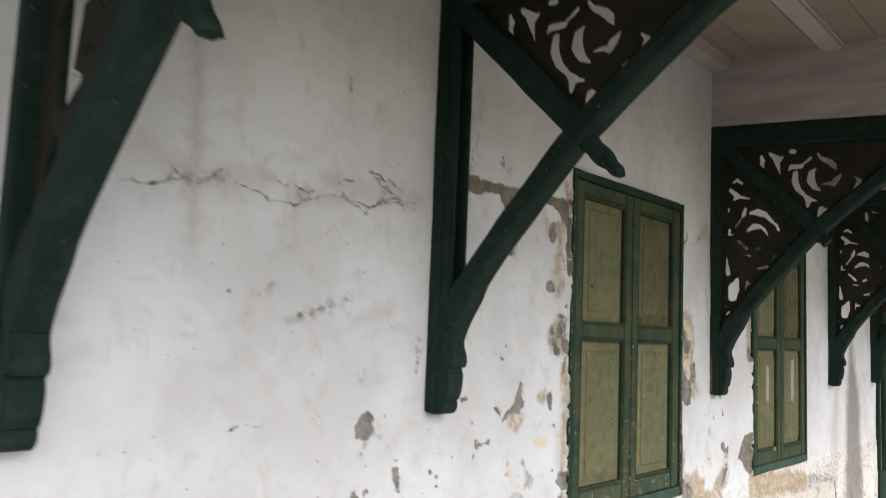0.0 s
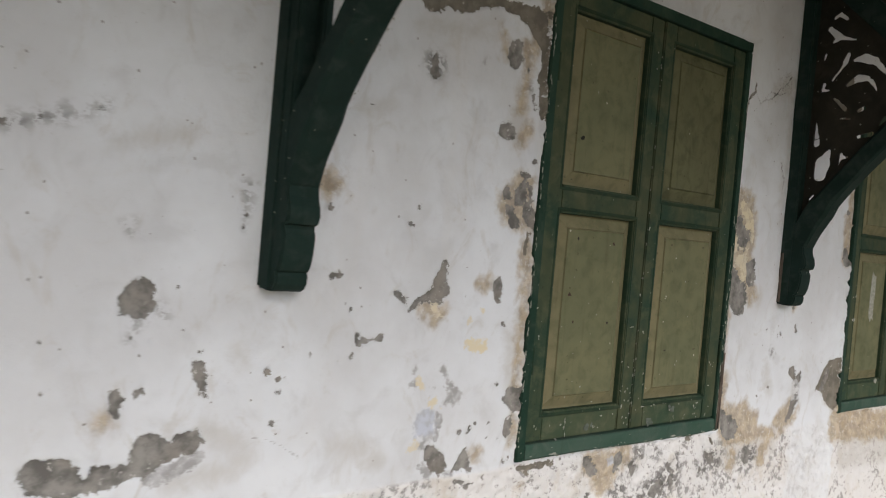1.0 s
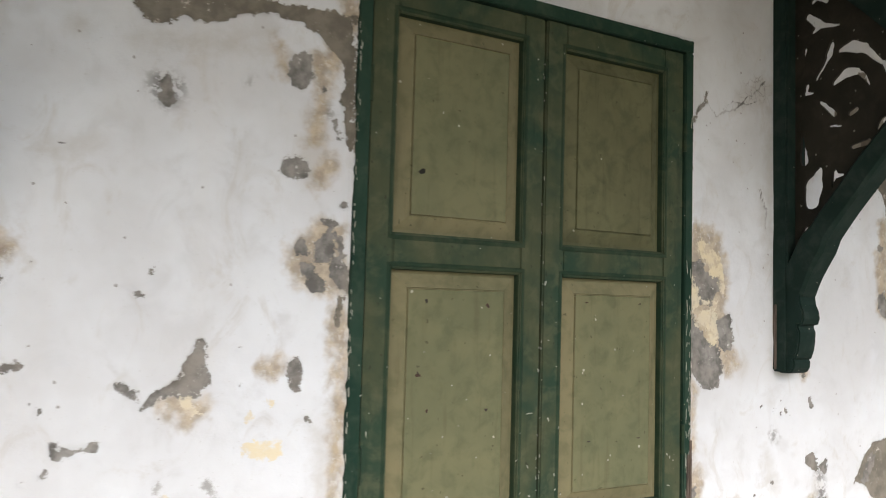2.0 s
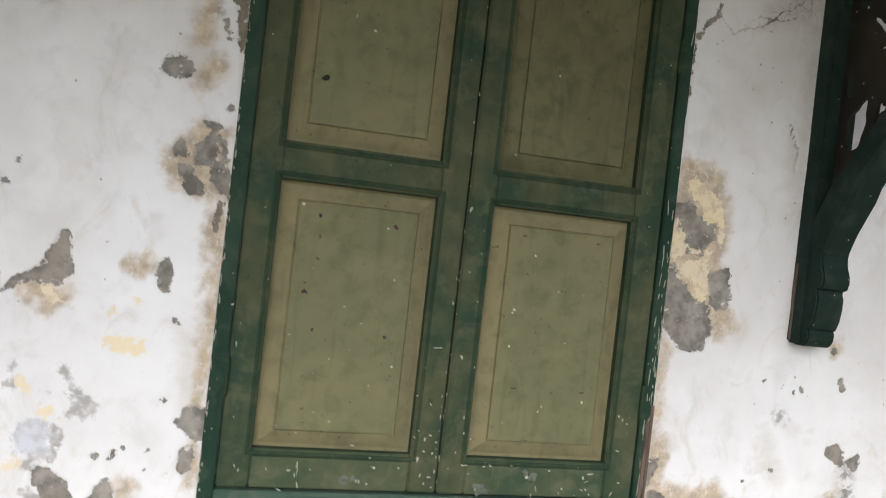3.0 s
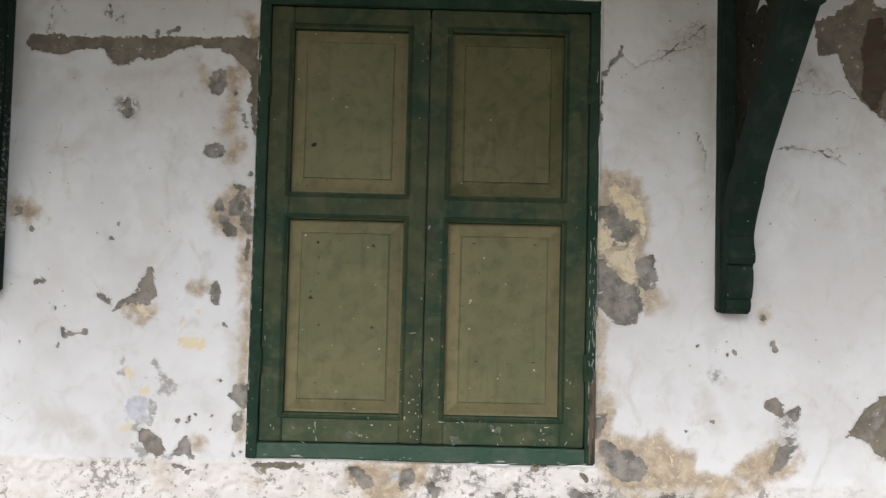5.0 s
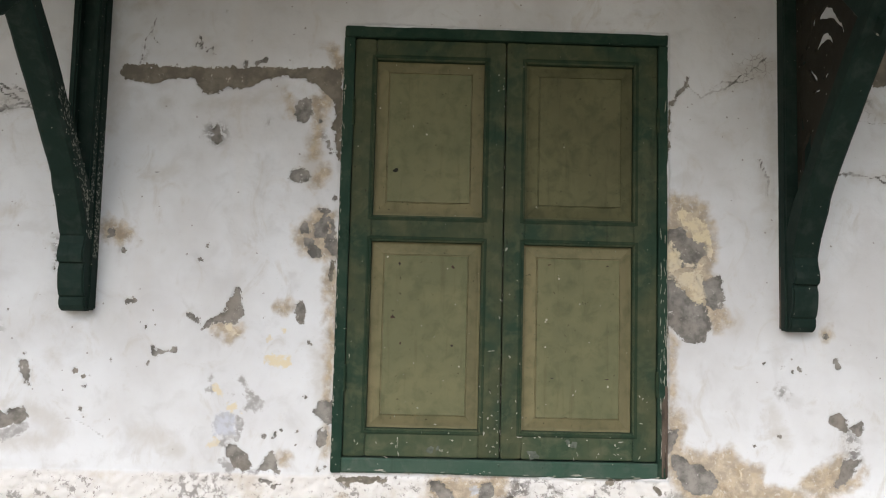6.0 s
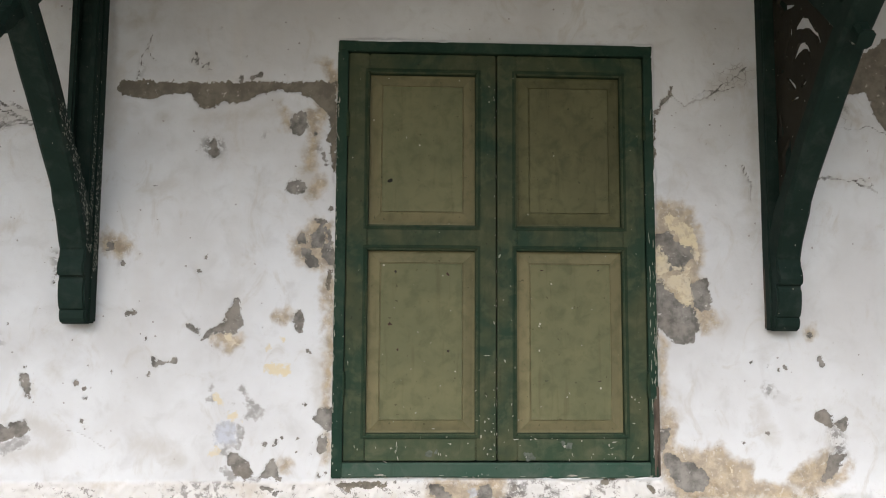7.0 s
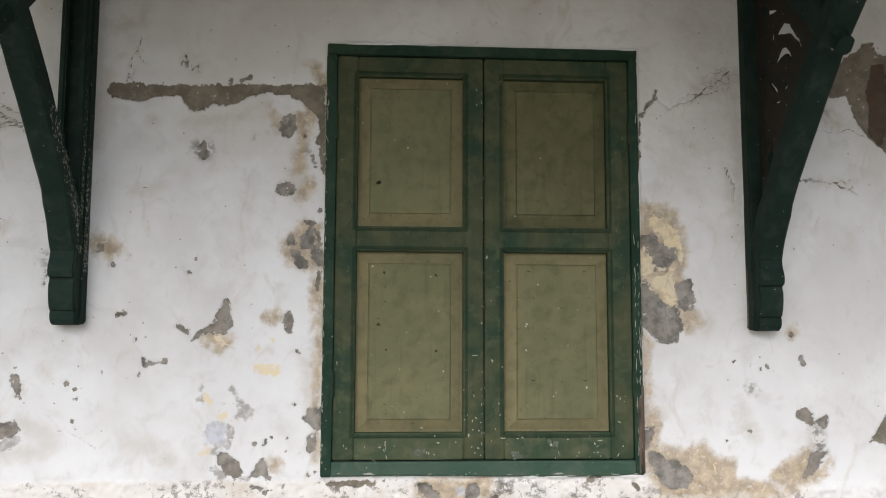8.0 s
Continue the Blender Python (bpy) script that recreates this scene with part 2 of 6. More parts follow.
def paint_material(name, main, second, dust, flake=0.5, along=(1.0, 1.0, 0.10), rough=0.56, chips=26.0):
    """Old gloss paint on wood: worn tone, grain, dust and pale flecks."""
    m = Nodes(name)
    big, mid = m.noise(4.5, 4, 0.6), m.noise(17, 5, 0.62, warp=0.4)
    grain = m.noise(46, 5, 0.6, stretch=along)
    color = m.mix(m.ramp(big, 0.38, 0.62), main, second)
    color = m.mix(m.ramp(mid, 0.44, 0.70, 0, 0.58), color, dust)
    color = m.mix(m.ramp(grain, 0.55, 0.75, 0, 0.30), color, (main[0] * 0.45, main[1] * 0.45, main[2] * 0.45))
    d, c = m.cells(chips)
    pick = m.t.nodes.new("ShaderNodeSeparateColor")
    m.put(c, pick.inputs[0])
    size = m.math("MULTIPLY", m.ramp(pick.outputs[0], 0.55, 1.0), 0.085)
    near = m.math("ADD", d, m.math("MULTIPLY", m.math("SUBTRACT", m.noise(160, 2), 0.5), 0.10))
    fleck = m.math("MULTIPLY", m.math("LESS_THAN", near, size), flake)
    color = m.mix(fleck, color, (0.55, 0.54, 0.47))
    dark = m.ramp(m.noise(55, 3, 0.6), 0.68, 0.72, 0, 0.5)
    color = m.mix(dark, color, (0.02, 0.022, 0.015))
    high = m.math("ADD", m.math("MULTIPLY", grain, 0.7), m.math("MULTIPLY", m.noise(190, 2), 0.3))
    return m.finish(color, m.ramp(mid, 0.35, 0.7, rough + 0.04, rough + 0.26), high, 0.0012, 0.5, 0.10)


def plain_material(name, a, b, scale, rough=0.8, depth=0.002, stretch=None):
    m = Nodes(name)
    n = m.noise(scale, 5, 0.62, stretch=stretch)
    fine = m.noise(scale * 9, 3, 0.6, stretch=stretch)
    color = m.mix(m.ramp(n, 0.35, 0.66), a, b)
    color = m.mix(m.ramp(fine, 0.55, 0.8, 0, 0.4), color, tuple(k * 0.6 for k in a))
    return m.finish(color, rough, m.math("ADD", n, m.math("MULTIPLY", fine, 0.5)), depth, 0.5, 0.3)


PLASTER = plaster_material()
GREEN = paint_material("green_frame_paint", (0.0115, 0.033, 0.0225), (0.021, 0.047, 0.032), (0.048, 0.070, 0.050), 0.5, chips=46.0)
LEAF = paint_material("green_shutter_paint", (0.023, 0.047, 0.030), (0.057, 0.068, 0.038), (0.100, 0.106, 0.064), 0.6, chips=38.0)
FIELD_OLIVE = paint_material("greenish_panel_paint", (0.153, 0.152, 0.085), (0.128, 0.134, 0.076), (0.086, 0.103, 0.059), 0.6, chips=24.0)
# paler greens for sill and bottom rails: wear plus brighter light, in the colour
CHALKY_LIT = paint_material("chalky_lit_sill_paint", (0.033, 0.072, 0.053), (0.050, 0.086, 0.066), (0.094, 0.114, 0.094), 0.6, chips=40.0)
DUSTY_LIT = paint_material("dusty_lit_rail_paint", (0.034, 0.060, 0.036), (0.064, 0.080, 0.046), (0.110, 0.118, 0.076), 0.6, chips=38.0)
MOULD = paint_material("dark_moulding_paint", (0.015, 0.034, 0.021), (0.028, 0.046, 0.026), (0.052, 0.066, 0.040), 0.35)
# darker copy of the panel paint: upper shade put into the colour
SHADED_OLIVE = paint_material("shaded_panel_paint", (0.098, 0.098, 0.053), (0.116, 0.117, 0.063), (0.060, 0.066, 0.037), 0.4, chips=22.0)
OLIVE = paint_material("olive_panel_paint", (0.186, 0.170, 0.097), (0.158, 0.150, 0.086), (0.110, 0.117, 0.066), 0.55, chips=20.0)
BRACKET = paint_material("dark_green_bracket_paint", (0.0088, 0.0205, 0.0165), (0.0122, 0.027, 0.022), (0.034, 0.047, 0.041), 0.50, chips=44.0)
FRET = paint_material("brown_fretwork_paint", (0.026, 0.0240, 0.018), (0.018, 0.0175, 0.0135), (0.042, 0.038, 0.030), 0.25)
DARK = plain_material("dark_hole_patch", (0.012, 0.013, 0.010), (0.02, 0.02, 0.016), 30, 0.9)
RUST = plain_material("rusty_iron", (0.055, 0.030, 0.020), (0.025, 0.022, 0.02), 60, 0.8)
SCUFF = plain_material("grey_scuffed_paint", (0.11, 0.128, 0.112), (0.065, 0.08, 0.062), 60, 0.8)
CHIP = plain_material("bare_chalky_wood", (0.36, 0.36, 0.32), (0.22, 0.23, 0.19), 90, 0.85)
ROT = plain_material("rotten_bare_wood", (0.13, 0.10, 0.08), (0.03, 0.024, 0.02), 40, 0.9, 0.004, (1, 1, 0.15))
CEILING = plain_material("grey_white_ceiling_paint", (0.255, 0.222, 0.190), (0.320, 0.282, 0.245), 3, 0.6)
BEAM = plain_material("faded_white_beam_paint", (0.44, 0.41, 0.41), (0.34, 0.31, 0.31), 7, 0.65, 0.002, (0.3, 0.3, 2.0))
BRICK = Nodes("weathered_brick")
BRICK = BRICK.finish(BRICK.mix(BRICK.ramp(BRICK.noise(16, 8, 0.7), 0.44, 0.58), BRICK.mix(BRICK.random(), (0.092, 0.056, 0.040), (0.070, 0.054, 0.041)), (0.086, 0.072, 0.056)), 0.92, BRICK.noise(70, 6, 0.7), 0.006, 0.8)
PAVING = plain_material("grey_concrete_paving", (0.300, 0.275, 0.228), (0.235, 0.213, 0.178), 2, 0.85)
EARTH = plain_material("bare_earth_ground", (0.13, 0.108, 0.074), (0.09, 0.08, 0.052), 0.6, 0.95)
TILE = plain_material("clay_roof", (0.20, 0.10, 0.07), (0.13, 0.08, 0.06), 5, 0.9)
ROOM = plain_material("dim_inner_wall", (0.30, 0.29, 0.27), (0.25, 0.24, 0.22), 2, 0.9)
GLASS = Nodes("window_glass")
GLASS.bsdf.inputs["Transmission Weight"].default_value = 1.0
GLASS.bsdf.inputs["IOR"].default_value = 1.45
GLASS = GLASS.finish((0.85, 0.92, 0.92), 0.03)

# ---- plan ----
# wall face at y = 0, out is -y; windows as left, right, bottom, top of the outer frame
WINDOWS = [(-0.585, 0.528, 0.945, 2.452), (1.555, 2.635, 0.932, 2.425)]
DOOR = (4.72, 5.72, 0.0, 2.45)
BRACKETS = [-2.822, -1.435, 0.964, 3.27, 4.58]
TILT_DOWN = 0.065

# ---- marks on the wall, each a stroke of a kind (from, to, both radii) ----
MARKS = []


PATCHES = []


def mark(kind, x1, z1, x2, z2, r1, r2):
    MARKS.append((kind, x1, z1, x2, z2, r1, r2))


def patch(kind, *corners):
    """A flaw with a broken, angular outline."""
    PATCHES.append((kind, corners))


def inside(px, pz, corners):
    """How far each place lies inside a polygon (negative outside)."""
    near, odd = np.full(px.shape, 1e9), np.zeros(px.shape, bool)
    for (a, b), (c, d) in zip(corners, corners[1:] + corners[:1]):
        near = np.minimum(near, -capsule(px, pz, a, b, c, d, 0.0, 0.0))
        if b != d:
            odd ^= ((b > pz) != (d > pz)) & (px < (c - a) * (pz - b) / (d - b) + a)
    return np.where(odd, near, -near)


mark("mortar", -1.011, 2.085, -1.006, 2.055, 0.0079, 0.0178)
mark("ochre", -0.602, 1.565, -0.593, 1.332, 0.0198, 0.0116)
mark("ochre", -1.353, 1.734, -1.295, 1.715, 0.0308, 0.0154)
mark("cream", -0.796, 1.312, -0.748, 1.303, 0.0152, 0.0228)
mark("smear_shade", -1.201, 1.054, -1.201, 1.054, 0.0333, 0.0333)
mark("smear_shade", -1.101, 1.007, -1.101, 1.007, 0.0263, 0.0263)
mark("smear_shade", -1.489, 1.056, -1.489, 1.056, 0.0329, 0.0329)
mark("grime", -1.011, 2.067, -1.011, 2.067, 0.0435, 0.0435)
mark("mortar", -1.347, 1.715, -1.347, 1.715, 0.0173, 0.0173)
mark("mortar", -1.064, 1.651, -1.047, 1.636, 0.0039, 0.0078)
mark("mortar", -1.023, 1.687, -1.023, 1.687, 0.0058, 0.0058)
mark("mortar", -1.299, 1.661, -1.299, 1.661, 0.0058, 0.0058)
mark("mortar", -0.671, 1.368, -0.671, 1.368, 0.0057, 0.0057)
mark("ochre", 1.072, 1.434, 1.072, 1.434, 0.0185, 0.0185)
mark("mortar", 1.106, 1.350, 1.114, 1.330, 0.0103, 0.0101)
mark("mortar", 1.072, 1.430, 1.072, 1.430, 0.0082, 0.0082)
mark("mortar", 0.861, 1.333, 0.861, 1.333, 0.0060, 0.0060)
mark("mortar", 0.920, 1.318, 0.920, 1.318, 0.0061, 0.0061)
mark("mortar", 0.956, 1.308, 0.956, 1.308, 0.0062, 0.0062)
mark("mortar", 0.984, 1.318, 0.984, 1.318, 0.0061, 0.0061)
mark("grime", 0.923, 1.235, 0.923, 1.235, 0.0203, 0.0203)
mark("mortar", 1.530, 1.667, 1.530, 1.667, 0.0256, 0.0256)
mark("ochre", 1.525, 1.954, 1.539, 1.667, 0.0217, 0.0326)
mark("ochre", 1.548, 0.866, 1.847, 0.878, 0.0366, 0.0445)
mark("ochre", -0.715, 0.726, -0.715, 0.726, 0.0397, 0.0397)
mark("grime", -0.690, 0.811, -0.690, 0.811, 0.0232, 0.0232)
mark("grime", -1.786, 1.584, -1.786, 1.584, 0.0120, 0.0120)
mark("mortar", -2.044, 1.754, -2.044, 1.754, 0.0052, 0.0052)
mark("mortar", -1.861, 1.812, -1.861, 1.812, 0.0044, 0.0044)
mark("ochre", 1.580, 0.875, 2.577, 0.803, 0.0666, 0.0514)
mark("grime", 2.330, 0.792, 2.707, 0.789, 0.0647, 0.0530)
mark("crack", -2.289, 2.106, -2.218, 2.084, 0.0022, 0.0022)
mark("crack", -2.218, 2.084, -2.137, 2.074, 0.0022, 0.0022)
mark("crack", -2.137, 2.074, -2.085, 2.075, 0.0022, 0.0022)
mark("crack", -2.085, 2.075, -2.026, 2.098, 0.0022, 0.0022)
mark("crack", -2.026, 2.098, -1.911, 2.118, 0.0022, 0.0022)
mark("crack", -1.911, 2.118, -1.847, 2.099, 0.0022, 0.0022)
mark("crack", -1.847, 2.099, -1.798, 2.089, 0.0022, 0.0022)
mark("crack", -1.798, 2.089, -1.699, 2.141, 0.0022, 0.0022)
mark("crack", -1.699, 2.141, -1.626, 2.138, 0.0022, 0.0022)
mark("crack", -1.626, 2.138, -1.559, 2.132, 0.0022, 0.0022)
mark("crack", -2.148, 2.128, -2.041, 2.118, 0.0022, 0.0022)
mark("crack", -2.041, 2.118, -1.854, 2.181, 0.0022, 0.0022)
mark("crack", -1.766, 2.204, -1.608, 2.147, 0.0022, 0.0022)
mark("crack", -1.706, 2.173, -1.652, 2.154, 0.0016, 0.0016)
mark("crack", -1.652, 2.154, -1.613, 2.105, 0.0016, 0.0016)
mark("crack", -1.709, 2.222, -1.650, 2.192, 0.0016, 0.0016)
mark("crack", -1.459, 1.102, -1.389, 1.078, 0.0016, 0.0016)
mark("crack", -1.389, 1.078, -1.338, 1.038, 0.0016, 0.0016)
mark("crack", 1.138, 1.986, 1.265, 1.978, 0.0016, 0.0016)
mark("crack", 1.265, 1.978, 1.348, 1.937, 0.0016, 0.0016)

mark("crack", -1.914, 2.125, -1.780, 2.101, 0.0024, 0.0024)
mark("crack", -1.780, 2.101, -1.694, 2.151, 0.0024, 0.0024)
mark("crack", -1.694, 2.151, -1.557, 2.153, 0.0024, 0.0024)
mark("crack", -1.789, 2.218, -1.629, 2.189, 0.0024, 0.0024)
mark("crack", 0.840, 2.030, 0.855, 1.996, 0.0014, 0.0014)
mark("crack", 0.855, 1.996, 0.898, 1.877, 0.0014, 0.0014)
mark("crack", 1.152, 1.990, 1.254, 1.978, 0.0014, 0.0014)
mark("crack", 1.254, 1.978, 1.331, 1.936, 0.0014, 0.0014)
mark("grime", -2.046, 2.105, -2.046, 2.105, 0.0191, 0.0191)
mark("grime", -1.720, 2.143, -1.720, 2.143, 0.0269, 0.0269)
mark("grime", -1.894, 2.492, -1.890, 2.439, 0.0106, 0.0063)
mark("mortar", -0.682, 0.720, -0.682, 0.720, 0.0134, 0.0134)
mark("grime", -1.300, 1.711, -1.300, 1.711, 0.0215, 0.0215)
mark("grime", -1.295, 1.662, -1.295, 1.662, 0.0077, 0.0077)
# wide band whose shade is painted into the wall, beyond the third bracket
mark("streak_shade", 3.90, 0.50, 3.92, 1.30, 0.30, 0.24)
mark("streak_shade", 3.92, 1.30, 3.90, 1.75, 0.24, 0.08)
mark("streak_shade", -2.432, 2.60, -2.412, 2.06, 0.016, 0.008)
# grey strokes painting shade on the low wall under the far window
mark("smear_shade", 1.7, 0.74, 3.3, 0.70, 0.09, 0.12)
mark("smear_shade", 3.3, 0.70, 3.5, 1.6, 0.12, 0.05)
mark("grime", 2.75, 0.80, 3.4, 0.72, 0.03, 0.03)
mark("streak_shade", -2.415, 2.06, -2.410, 1.90, 0.002, -0.01)
mark("ochre", -0.600, 1.00, -0.600, 1.60, 0.010, 0.014)
mark("ochre", 0.548, 0.95, 0.548, 1.75, 0.012, 0.010)
patch("clay", (-1.338, 2.299), (-1.271, 2.296), (-1.134, 2.291), (-1.076, 2.300), (-1.017, 2.294), (-0.939, 2.297), (-0.908, 2.300), (-0.841, 2.306), (-0.742, 2.304), (-0.623, 2.312), (-0.589, 2.313), (-0.587, 2.204), (-0.621, 2.194), (-0.651, 2.224), (-0.682, 2.254), (-0.741, 2.267), (-0.820, 2.269), (-0.869, 2.256), (-0.898, 2.239), (-0.937, 2.222), (-0.986, 2.227), (-1.015, 2.204), (-1.054, 2.206), (-1.078, 2.225), (-1.090, 2.251), (-1.114, 2.259), (-1.153, 2.258), (-1.201, 2.245), (-1.239, 2.228), (-1.278, 2.239), (-1.327, 2.246), (-1.341, 2.270))
patch("clay", (-0.617, 2.204), (-0.587, 2.204), (-0.584, 1.982), (-0.602, 2.002), (-0.607, 2.062), (-0.619, 2.112), (-0.608, 2.143))
mark("mortar", -0.885, 2.315, -0.885, 2.315, 0.0070, 0.0070)
mark("mortar", -0.865, 2.319, -0.855, 2.326, 0.0060, 0.0060)
mark("mortar", -0.996, 2.493, -0.996, 2.493, 0.0052, 0.0052)
mark("mortar", -1.002, 2.433, -1.002, 2.433, 0.0030, 0.0030)
mark("mortar", -0.927, 2.304, -0.920, 2.320, 0.0100, 0.0060)
mark("mortar", -0.908, 2.392, -0.908, 2.392, 0.0026, 0.0026)
mark("crack", -1.246, 2.472, -1.238, 2.411, 0.0018, 0.0018)
mark("crack", -1.238, 2.411, -1.263, 2.390, 0.0018, 0.0018)
mark("crack", -1.263, 2.390, -1.273, 2.353, 0.0018, 0.0018)
mark("crack", -1.273, 2.353, -1.279, 2.308, 0.0018, 0.0018)
mark("crack", -1.238, 2.411, -1.231, 2.378, 0.0014, 0.0014)
mark("crack", -1.231, 2.378, -1.211, 2.365, 0.0014, 0.0014)
mark("grime", -1.269, 2.357, -1.273, 2.316, 0.0069, 0.0069)
mark("crack", -1.096, 2.369, -1.074, 2.403, 0.0016, 0.0016)
mark("crack", -1.074, 2.403, -1.065, 2.362, 0.0016, 0.0016)
mark("crack", -1.065, 2.362, -1.079, 2.374, 0.0016, 0.0016)
mark("crack", -1.053, 2.354, -1.035, 2.363, 0.0016, 0.0016)
mark("crack", -1.035, 2.363, -1.035, 2.344, 0.0016, 0.0016)
mark("crack", -1.035, 2.344, -1.023, 2.332, 0.0016, 0.0016)
mark("smear_shade", -1.075, 2.382, -1.075, 2.382, 0.0179, 0.0179)
mark("smear_shade", -1.043, 2.354, -1.043, 2.354, 0.0159, 0.0159)
mark("smear_shade", -1.229, 2.584, -1.240, 2.513, 0.0180, 0.0179)
mark("smear_shade", -1.327, 2.499, -1.250, 2.517, 0.0179, 0.0179)
mark("smear_shade", -1.377, 2.514, -1.365, 2.069, 0.0179, 0.0137)
mark("smear_shade", -1.184, 2.173, -1.184, 2.173, 0.0158, 0.0158)
mark("smear_shade", -0.935, 2.173, -0.799, 2.225, 0.0119, 0.0119)
mark("grime", -0.832, 2.111, -0.838, 2.106, 0.0059, 0.0059)
mark("smear_shade", -1.349, 2.331, -1.342, 2.160, 0.0257, 0.0157)
mark("smear_shade", -1.072, 2.165, -0.799, 2.190, 0.0099, 0.0099)
mark("smear_shade", -1.207, 1.913, -1.151, 1.943, 0.0137, 0.0137)
mark("smear_shade", -1.218, 1.933, -1.218, 1.933, 0.0098, 0.0098)
mark("crack", -1.214, 1.927, -1.195, 1.939, 0.0014, 0.0014)
mark("ochre", -0.624, 2.358, -0.603, 2.307, 0.0181, 0.0241)
patch("mortar", (-0.716, 2.196), (-0.696, 2.178), (-0.691, 2.146), (-0.714, 2.111), (-0.738, 2.120), (-0.747, 2.157), (-0.739, 2.185))
mark("ochre", -0.763, 2.197, -0.758, 2.150, 0.0119, 0.0139)
mark("ochre", -0.670, 2.187, -0.667, 2.130, 0.0160, 0.0159)
mark("ochre", -0.622, 2.234, -0.660, 2.179, 0.0240, 0.0179)
mark("mortar", -0.657, 2.120, -0.657, 2.120, 0.0090, 0.0090)
mark("grime", -0.672, 2.091, -0.648, 2.069, 0.0179, 0.0179)
mark("smear_shade", -0.677, 2.041, -0.685, 1.940, 0.0317, 0.0395)
mark("ochre", -0.646, 1.951, -0.665, 1.916, 0.0238, 0.0237)
mark("ochre", -0.669, 2.101, -0.680, 2.000, 0.0159, 0.0198)
patch("mortar", (-0.750, 1.949), (-0.725, 1.956), (-0.695, 1.944), (-0.691, 1.924), (-0.723, 1.908), (-0.753, 1.913))
mark("mortar", -0.630, 2.045, -0.618, 2.013, 0.0060, 0.0060)
mark("mortar", -0.601, 1.851, -0.601, 1.851, 0.0079, 0.0079)
mark("mortar", -0.625, 1.887, -0.625, 1.887, 0.0030, 0.0030)
patch("ochre", (-0.726, 1.751), (-0.672, 1.805), (-0.604, 1.802), (-0.588, 1.663), (-0.640, 1.639), (-0.699, 1.662), (-0.729, 1.705))
patch("mortar", (-0.705, 1.771), (-0.689, 1.765), (-0.691, 1.741), (-0.708, 1.737), (-0.714, 1.757))
patch("mortar", (-0.700, 1.721), (-0.676, 1.712), (-0.670, 1.692), (-0.694, 1.698))
patch("mortar", (-0.670, 1.692), (-0.647, 1.679), (-0.648, 1.653), (-0.673, 1.655), (-0.685, 1.672))
patch("mortar", (-0.653, 1.785), (-0.629, 1.797), (-0.621, 1.762), (-0.632, 1.722), (-0.661, 1.722), (-0.664, 1.757))
patch("mortar", (-0.628, 1.722), (-0.601, 1.738), (-0.587, 1.703), (-0.586, 1.654), (-0.611, 1.667), (-0.627, 1.693))
mark("mortar", -0.647, 1.815, -0.628, 1.807, 0.0079, 0.0079)
mark("mortar", -0.619, 1.791, -0.597, 1.738, 0.0069, 0.0069)
mark("clay", -0.599, 1.640, -0.610, 1.575, 0.0078, 0.0039)
mark("ochre", -0.606, 1.575, -0.613, 1.546, 0.0156, 0.0156)
patch("mortar", (-0.919, 1.546), (-0.908, 1.538), (-0.904, 1.486), (-0.900, 1.457), (-0.918, 1.432), (-0.956, 1.424), (-0.994, 1.426), (-0.998, 1.434), (-0.961, 1.457), (-0.939, 1.499))
patch("mortar", (-1.027, 1.405), (-1.013, 1.426), (-0.996, 1.432), (-1.003, 1.412))
mark("mortar", -1.051, 1.439, -1.039, 1.420, 0.0087, 0.0058)
mark("mortar", -1.063, 1.443, -1.063, 1.443, 0.0077, 0.0077)
mark("mortar", -1.076, 1.451, -1.076, 1.451, 0.0077, 0.0077)
mark("ochre", -0.971, 1.413, -0.913, 1.397, 0.0174, 0.0193)
mark("cream", -0.942, 1.409, -0.942, 1.409, 0.0097, 0.0097)
mark("cream", -0.922, 1.393, -0.922, 1.393, 0.0077, 0.0077)
mark("ochre", -0.941, 1.370, -0.941, 1.370, 0.0135, 0.0135)
patch("mortar", (-0.718, 1.494), (-0.699, 1.498), (-0.687, 1.467), (-0.698, 1.433), (-0.711, 1.444), (-0.720, 1.471))
mark("ochre", -0.772, 1.488, -0.728, 1.487, 0.0117, 0.0156)
mark("cream", -0.792, 1.302, -0.743, 1.300, 0.0096, 0.0155)
mark("cream", -0.762, 1.313, -0.762, 1.313, 0.0116, 0.0116)
mark("cream", -0.760, 1.409, -0.760, 1.409, 0.0078, 0.0078)
mark("cream", -0.804, 1.380, -0.804, 1.380, 0.0077, 0.0077)
mark("mortar", -0.675, 1.369, -0.663, 1.361, 0.0050, 0.0050)
mark("mortar", -0.829, 1.525, -0.829, 1.525, 0.0043, 0.0043)
mark("mortar", -0.823, 1.451, -0.823, 1.451, 0.0047, 0.0047)
mark("mortar", -0.746, 1.461, -0.746, 1.461, 0.0039, 0.0039)
mark("ochre", -0.618, 1.604, -0.624, 1.516, 0.0137, 0.0137)
mark("smear_shade", -0.644, 1.333, -0.632, 1.218, 0.0194, 0.0193)
mark("smear_shade", -0.610, 1.371, -0.612, 1.189, 0.0233, 0.0232)
patch("blue", (-0.903, 1.245), (-0.880, 1.250), (-0.866, 1.209), (-0.846, 1.184), (-0.812, 1.174), (-0.815, 1.152), (-0.868, 1.142), (-0.896, 1.131), (-0.859, 1.176), (-0.885, 1.212))
mark("blue", -0.991, 1.203, -0.991, 1.203, 0.0115, 0.0115)
mark("blue", -0.990, 1.237, -0.990, 1.237, 0.0058, 0.0058)
mark("blue", -0.922, 1.180, -0.922, 1.180, 0.0077, 0.0077)
mark("cream", -0.913, 1.150, -0.913, 1.150, 0.0153, 0.0153)
